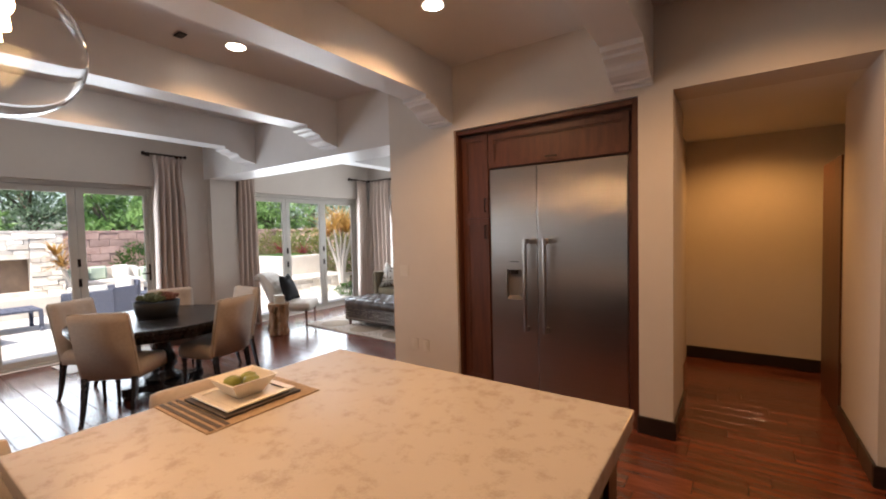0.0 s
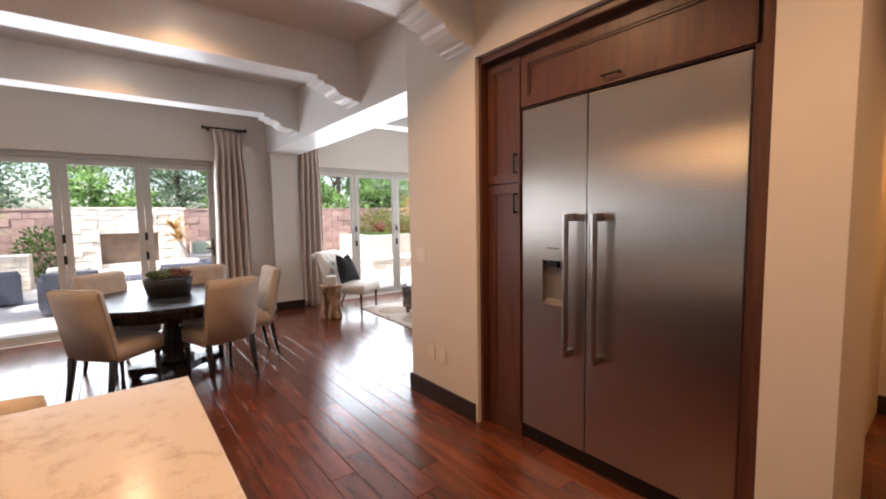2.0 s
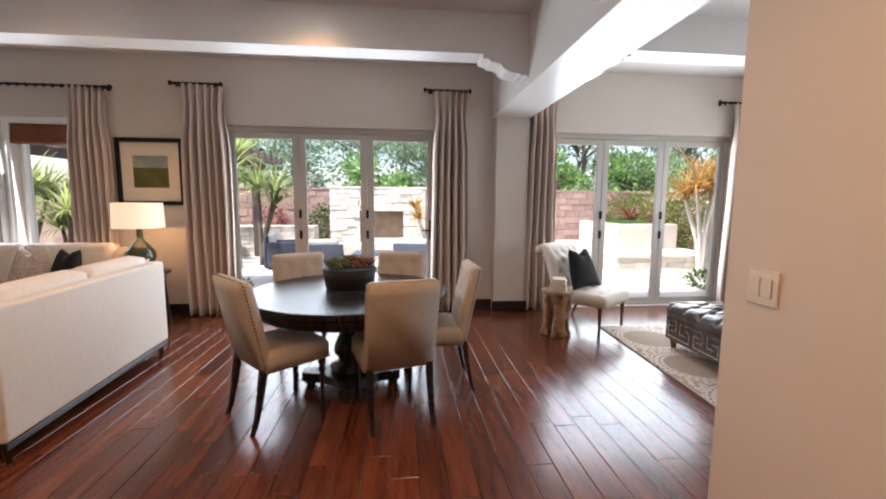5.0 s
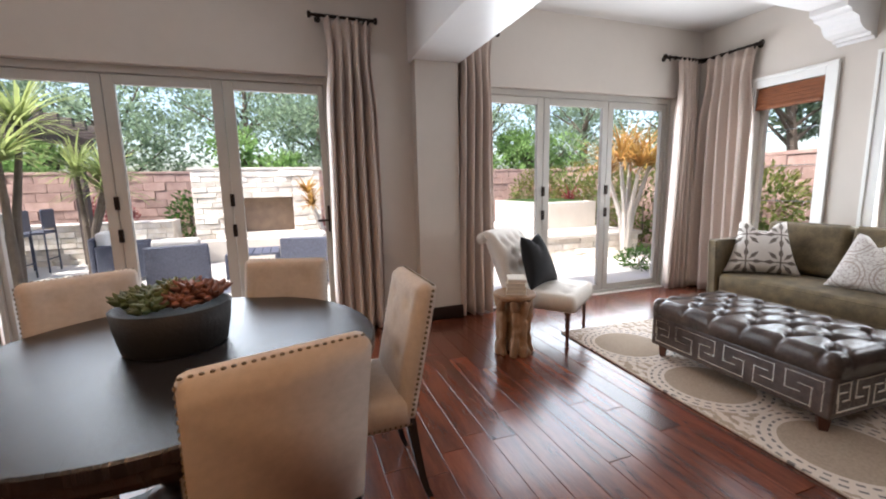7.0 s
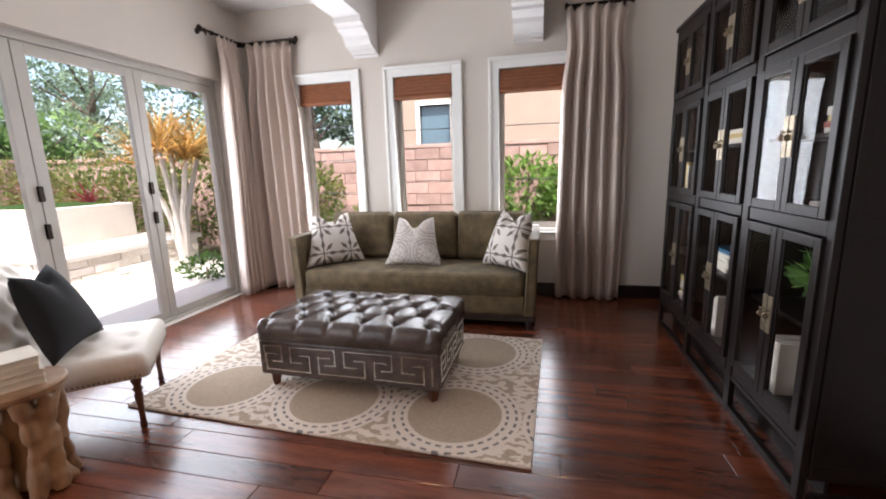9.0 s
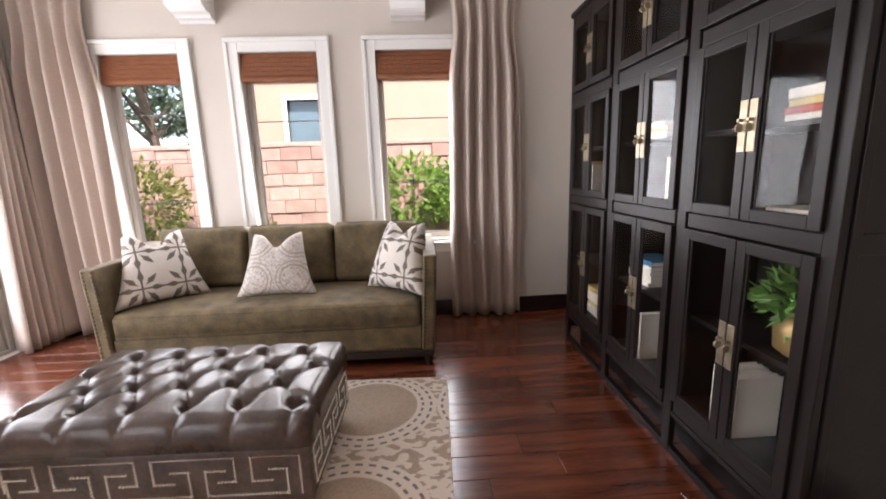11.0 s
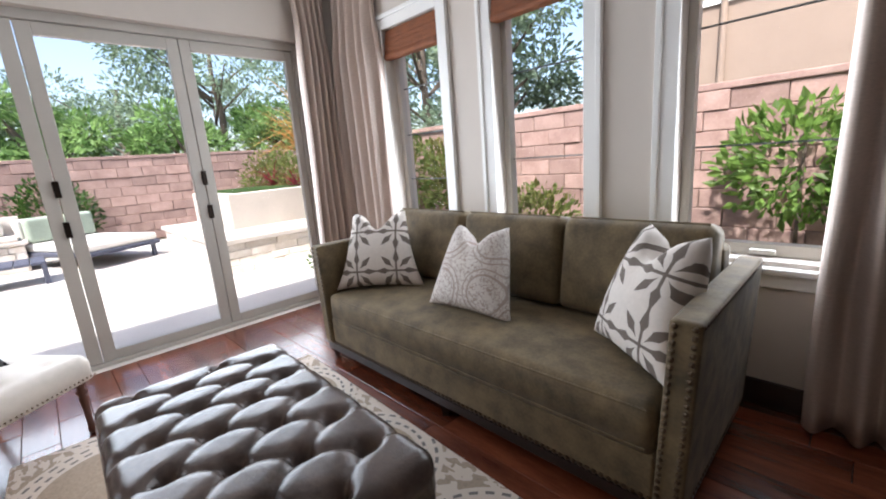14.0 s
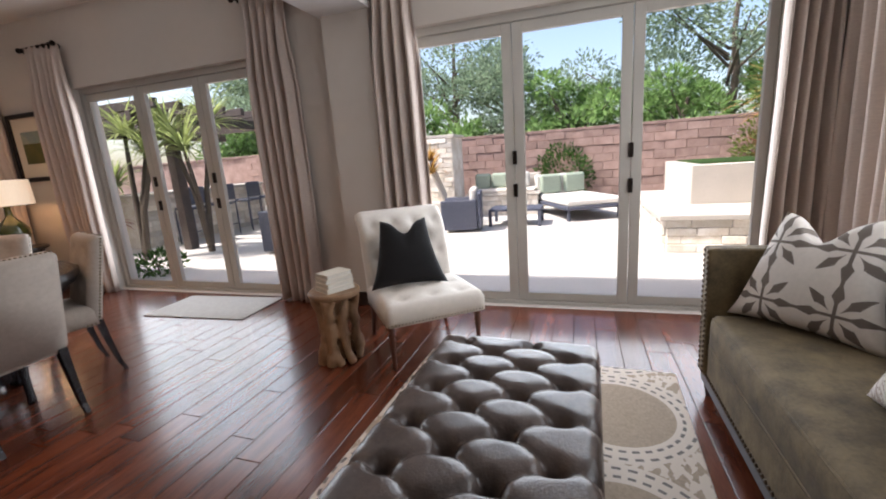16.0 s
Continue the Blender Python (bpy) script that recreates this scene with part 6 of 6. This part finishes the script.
BARK = material("bark", (0.13, 0.10, 0.075), 0.9, noise_scale=8, bump=0.6, bump_scale=20)
PINE = material("pine_needles", (0.27, 0.35, 0.23), 0.7, noise_scale=0.6, second=(0.17, 0.24, 0.15), island=0.4)
LIME = material("bright_leaves", (0.26, 0.40, 0.14), 0.6, noise_scale=0.8, second=(0.15, 0.26, 0.08), island=0.4)
HEDGE = material("hedge_leaves", (0.10, 0.17, 0.04), 0.6, noise_scale=2, second=(0.17, 0.15, 0.04), island=0.35)
REDL = material("red_cordyline", (0.26, 0.045, 0.045), 0.5, noise_scale=3, second=(0.10, 0.02, 0.03), island=0.3)
AMBER = material("amber_aloe", (0.42, 0.29, 0.09), 0.5, noise_scale=3, second=(0.34, 0.15, 0.04), island=0.35)
VINE = material("vine_leaves", (0.20, 0.33, 0.07), 0.5, noise_scale=1.5, second=(0.09, 0.17, 0.03), island=0.4)
YUCCA = material("yucca_leaf", (0.32, 0.38, 0.14), 0.5, noise_scale=3, island=0.3)
for mm in (PINE, LIME, VINE, HEDGE, LEAF, YUCCA, AMBER, REDL):
    nt = mm.node_tree
    pb = nt.nodes["Principled BSDF"]
    tr = nt.nodes.new("ShaderNodeBsdfTranslucent")
    mx = nt.nodes.new("ShaderNodeMixShader")
    mx.inputs[0].default_value = 0.55
    nt.links.new(pb.inputs["Base Color"].links[0].from_socket, tr.inputs["Color"])
    nt.links.new(pb.outputs[0], mx.inputs[1])
    nt.links.new(tr.outputs[0], mx.inputs[2])
    nt.links.new(mx.outputs[0], nt.nodes["Material Output"].inputs["Surface"])


def tree(x, y, h, r, n, seed, mat, label, size=0.2):
    t = thing("tree", x, y, GZ, 0, label, "tree")
    rnd = random.Random(seed)
    bm = bmesh.new()
    p = Vector((0, 0, 0))
    for k in range(5):
        q = p + Vector((rnd.uniform(-0.15, 0.15), rnd.uniform(-0.15, 0.15), h * 0.17))
        rod(bm, p, q, 0.16 - 0.022 * k, 0.14 - 0.022 * k, 8)
        p = q
    vs = []
    for k in range(13):
        a = rnd.uniform(0, 6.28)
        z0 = h * rnd.uniform(0.25, 0.8)
        rr_ = r * rnd.uniform(0.35, 1.0) * (1.15 - 0.55 * z0 / h)
        c = Vector((rr_ * math.cos(a), rr_ * math.sin(a), z0 + rnd.uniform(0.1, 0.7)))
        rod(bm, (0, 0, z0 * 0.8), c, 0.05, 0.015, 6)
        vs.append(leaves(n // 13, r * rnd.uniform(0.32, 0.55), size, seed * 31 + k, 0.2, 0.7, tuple(c)))
    part("trunk", bm, BARK, t)
    foliage("crown", np.concatenate(vs), mat, t)


TL = "tall grey green garden tree with a loose crown behind the wall"
for k, (x, y, h, r) in enumerate([(-19, -6.5, 6.5, 2.6), (-18.5, -2.6, 6.0, 2.4), (-20, 0.8, 7.0, 2.8), (-18.5, 3.4, 5.6, 2.2), (-21, 7.4, 5.0, 2.6), (-18.6, 9.6, 6.4, 2.6), (-17.5, 13.5, 6.6, 2.6), (-12.5, 13.2, 6.4, 2.2), (-9.6, 13.2, 5.6, 1.7), (-22, -10.5, 6.5, 3.0)]):
    tree(x, y, h, r, 7500, 100 + k, PINE, TL, 0.15)
for k, (x, y, h, r) in enumerate([(-17.2, 5.2, 3.2, 1.5), (-17.0, 8.2, 3.0, 1.5), (-17.2, 1.2, 2.9, 1.4), (-17.3, -3.8, 3.2, 1.5), (-17.2, 11.2, 3.2, 1.5), (-17.0, -7.6, 3.4, 1.6)]):
    tree(x, y, h, r, 3600, 200 + k, LIME, "bright green leafy tree just behind the block wall", 0.20)


def shrub(name, x, y, z, spread, n, size, seed, mat, label, squash=0.8, up=0.4):
    t = thing(name, x, y, z, 0, label, "shrub")
    part("stem", rod(bmesh.new(), (0, 0, 0), (0, 0, spread * squash), 0.02, 0.012, 6), BARK, t)
    foliage("leaves", leaves(n, spread, size, seed, up, squash, (0, 0, spread * squash)), mat, t)


shrub("climbing_shrub", -14.75, 5.1, GZ, 0.70, 1500, 0.11, 3, LEAF, "dark green climbing shrub against the block wall", 1.1)
shrub("climbing_shrub", -14.6, 0.0, GZ, 0.6, 1000, 0.11, 4, LEAF, "dark green climbing shrub against the block wall", 1.2)
shrub("flowering_shrub", -14.4, 3.4, GZ, 0.45, 700, 0.08, 5, REDL, "red flowering shrub near the block wall", 1.0)
shrub("flowering_shrub", -14.4, -1.6, 0.2, 0.55, 900, 0.08, 6, REDL, "red flowering shrub near the block wall", 1.0)
for k in range(5):
    shrub("hedge_shrub", -14.4 + 1.1 * k, 9.3, GZ + 0.1, 0.72, 1500, 0.10, 20 + k, HEDGE, "yellow green clipped hedge shrub along the block wall", 1.25)
for k, (x, z) in enumerate(((-7.6, 0.45), (-8.6, 0.5), (-6.4, -0.25))):
    shrub("hedge_shrub", x, 9.3, GZ + z, 0.6, 1200, 0.10, 30 + k, HEDGE, "yellow green hedge shrub outside the corner window", 1.0)
for k, (x, z) in enumerate(((-3.1, 0.35), (-3.9, 0.4))):
    t = thing("climbing_vine", x, 9.85, z, 0, "bright green broad leaved vine hanging over the block wall", "plant")
    part("stem", rod(bmesh.new(), (0, 0.1, -0.4), (0, 0.1, 0.9), 0.02, 0.012, 6), BARK, t)
    foliage("leaves", leaves(1000, 0.62, 0.125, 40 + k, 0.1, 0.85, (0, -0.1, 0.62)), VINE, t)
shrub("low_groundcover", -8.3, 7.55, GZ, 0.35, 500, 0.07, 51, LEAF, "low green groundcover at the corner of the patio", 0.5)
shrub("low_groundcover", -7.9, -0.3, GZ, 0.35, 500, 0.08, 52, LEAF, "low green planting at the edge of the patio", 0.5)


def rosette(x, y, z, n, L, w, mat, seed, name, label, trunk=0.0, heads=1):
    """A plant with long arching strap leaves, on a trunk or not."""
    rnd = random.Random(seed)
    t = thing(name, x, y, GZ if trunk else z, 0, label, "plant")
    vs, fs = [], []
    stems = bmesh.new()
    for hnum in range(heads):
        a0 = rnd.uniform(0, 6.28)
        c = Vector((0.35 * math.cos(a0) * (heads > 1), 0.35 * math.sin(a0) * (heads > 1), trunk * rnd.uniform(0.7, 1.05) if trunk else 0.0))
        if trunk:
            rod(stems, (0, 0, 0), (c.x * 0.3, c.y * 0.3, c.z * 0.5), 0.06, 0.045, 8)
            rod(stems, (c.x * 0.3, c.y * 0.3, c.z * 0.5), c, 0.045, 0.03, 8)
        for i in range(n):
            a, e = rnd.uniform(0, 6.28), rnd.uniform(0.1, 1.35)
            ll = L * rnd.uniform(0.75, 1.15)
            side = Vector((-math.sin(a), math.cos(a), 0))
            p = c.copy()
            m = len(vs)
            for j in range(6):
                v = j / 5
                ww = w * (1 - v) ** 0.7 * (0.6 + 0.4 * min(1, v * 5)) + 0.002
                vs += [tuple(p - side * ww), tuple(p + side * ww)]
                e2 = e - v * 0.9
                p = p + Vector((math.cos(a) * math.cos(e2), math.sin(a) * math.cos(e2), math.sin(e2))) * ll / 5
            fs += [(m + 2 * j, m + 2 * j + 1, m + 2 * j + 3, m + 2 * j + 2) for j in range(5)]
    me = bpy.data.meshes.new(name)
    me.from_pydata(vs, [], fs)
    me.materials.append(mat)
    ob = new("leaves", me)
    ob.parent = t
    if trunk:
        part("trunk", stems, CAP if mat is AMBER else BARK, t)
    else:
        stems.free()


rosette(-9.2, 8.1, GZ, 60, 0.92, 0.019, AMBER, 1, "aloe_tree", "amber and green tree aloe with pale branching stems", 1.7, 5)
rosette(-8.9, 8.6, GZ, 60, 0.85, 0.018, YUCCA, 7, "aloe_tree", "yellow green tree aloe with pale branching stems", 2.0, 4)
rosette(-13.2, 8.9, 0.9, 70, 0.7, 0.02, REDL, 2, "red_cordyline", "burgundy red strap leaved cordyline above the planter")
rosette(-12.0, 8.9, 0.85, 70, 0.6, 0.02, REDL, 3, "red_cordyline", "burgundy red strap leaved cordyline above the planter")
rosette(-12.0, 2.9, 0.2, 60, 0.5, 0.018, AMBER, 6, "potted_aloe", "amber aloe beside the fireplace", 1.35, 2)
for k, (x, y, h) in enumerate(((-11.6, -1.0, 2.0), (-9.4, -0.9, 2.5), (-8.7, -1.6, 2.0), (-9.6, -4.3, 1.6), (-9.3, -3.4, 1.3))):
    rosette(x, y, 0, 80, 0.85, 0.022, YUCCA, 10 + k, "yucca_tree", "green yellow yucca tree with arching strap leaves by the patio", h, 3)
rosette(-9.0, -2.9, 0.5, 60, 0.6, 0.02, REDL, 22, "red_cordyline", "burgundy red cordyline outside the west window", 0.8, 1)

# ---- floor boards ----
NB = 150
PW = 0.150
rnd = random.Random(3)
near, far = [], []
r_i = 0
y = -7.0
while y < YN - 0.001:
    w = min(PW, YN - y)
    x = XW - 0.02 - rnd.uniform(0, 1.1)
    while x < 4.1:
        L = rnd.uniform(0.75, 1.7)
        a, b_ = max(x, XW), min(x + L, 4.1)
        x += L
        if b_ - a > 0.05:
            (near if (1.2 < y < 6.3 and -6.6 < (a + b_) / 2 < -1.3) else far).append((a, b_, y, y + w))
    y += PW
fl = bpy.data.objects["floor"]
near.sort(key=lambda q: q[0])
rnd.shuffle(near)
near, far = near[:300], far + near[300:]
for (a, b_, y0, y1) in near:
    l, w = (b_ - a) / 2 - 0.0012, (y1 - y0) / 2 - 0.0012
    bm = cube(-l, l, -w, w, -0.011, 0.0)
    bmesh.ops.bevel(bm, geom=[e for e in bm.edges if all(v.co.z > -0.001 for v in e.verts)], offset=0.0022, segments=1, affect="EDGES")
    ob = new("floor_board", finish("floor_board", bm, FLOORW))
    ob.parent = fl
    ob.location = ((a + b_) / 2, (y0 + y1) / 2, 0)
vs, fs = [], []
for (a, b_, y0, y1) in far:
    m = len(vs)
    e = 0.0012
    i = 0.0022
    for x_, y_, z_ in ((a + e, y0 + e, -0.0025), (b_ - e, y0 + e, -0.0025), (b_ - e, y1 - e, -0.0025), (a + e, y1 - e, -0.0025), (a + e + i, y0 + e + i, 0), (b_ - e - i, y0 + e + i, 0), (b_ - e - i, y1 - e - i, 0), (a + e + i, y1 - e - i, 0), (a + e, y0 + e, -0.011), (b_ - e, y0 + e, -0.011), (b_ - e, y1 - e, -0.011), (a + e, y1 - e, -0.011)):
        vs.append((x_, y_, z_))
    fs += [(m + 4, m + 5, m + 6, m + 7)]
    for k in range(4):
        k2 = (k + 1) % 4
        fs += [(m + k, m + k2, m + 4 + k2, m + 4 + k), (m + 8 + k, m + 8 + k2, m + k2, m + k)]
me = bpy.data.meshes.new("floor_boards")
me.from_pydata(vs, [], fs)
FAR = FLOORW.copy()
FAR.name = "floor_boards_joined"
for n in list(FAR.node_tree.nodes):
    if n.bl_idname == "ShaderNodeObjectInfo":
        geo = FAR.node_tree.nodes.new("ShaderNodeNewGeometry")
        for lk in list(n.outputs["Random"].links):
            FAR.node_tree.links.new(geo.outputs["Random Per Island"], lk.to_socket)
me.materials.append(FAR)
ob = new("floor_boards_far", me)
ob.parent = fl
ob["kind"] = "stuff"
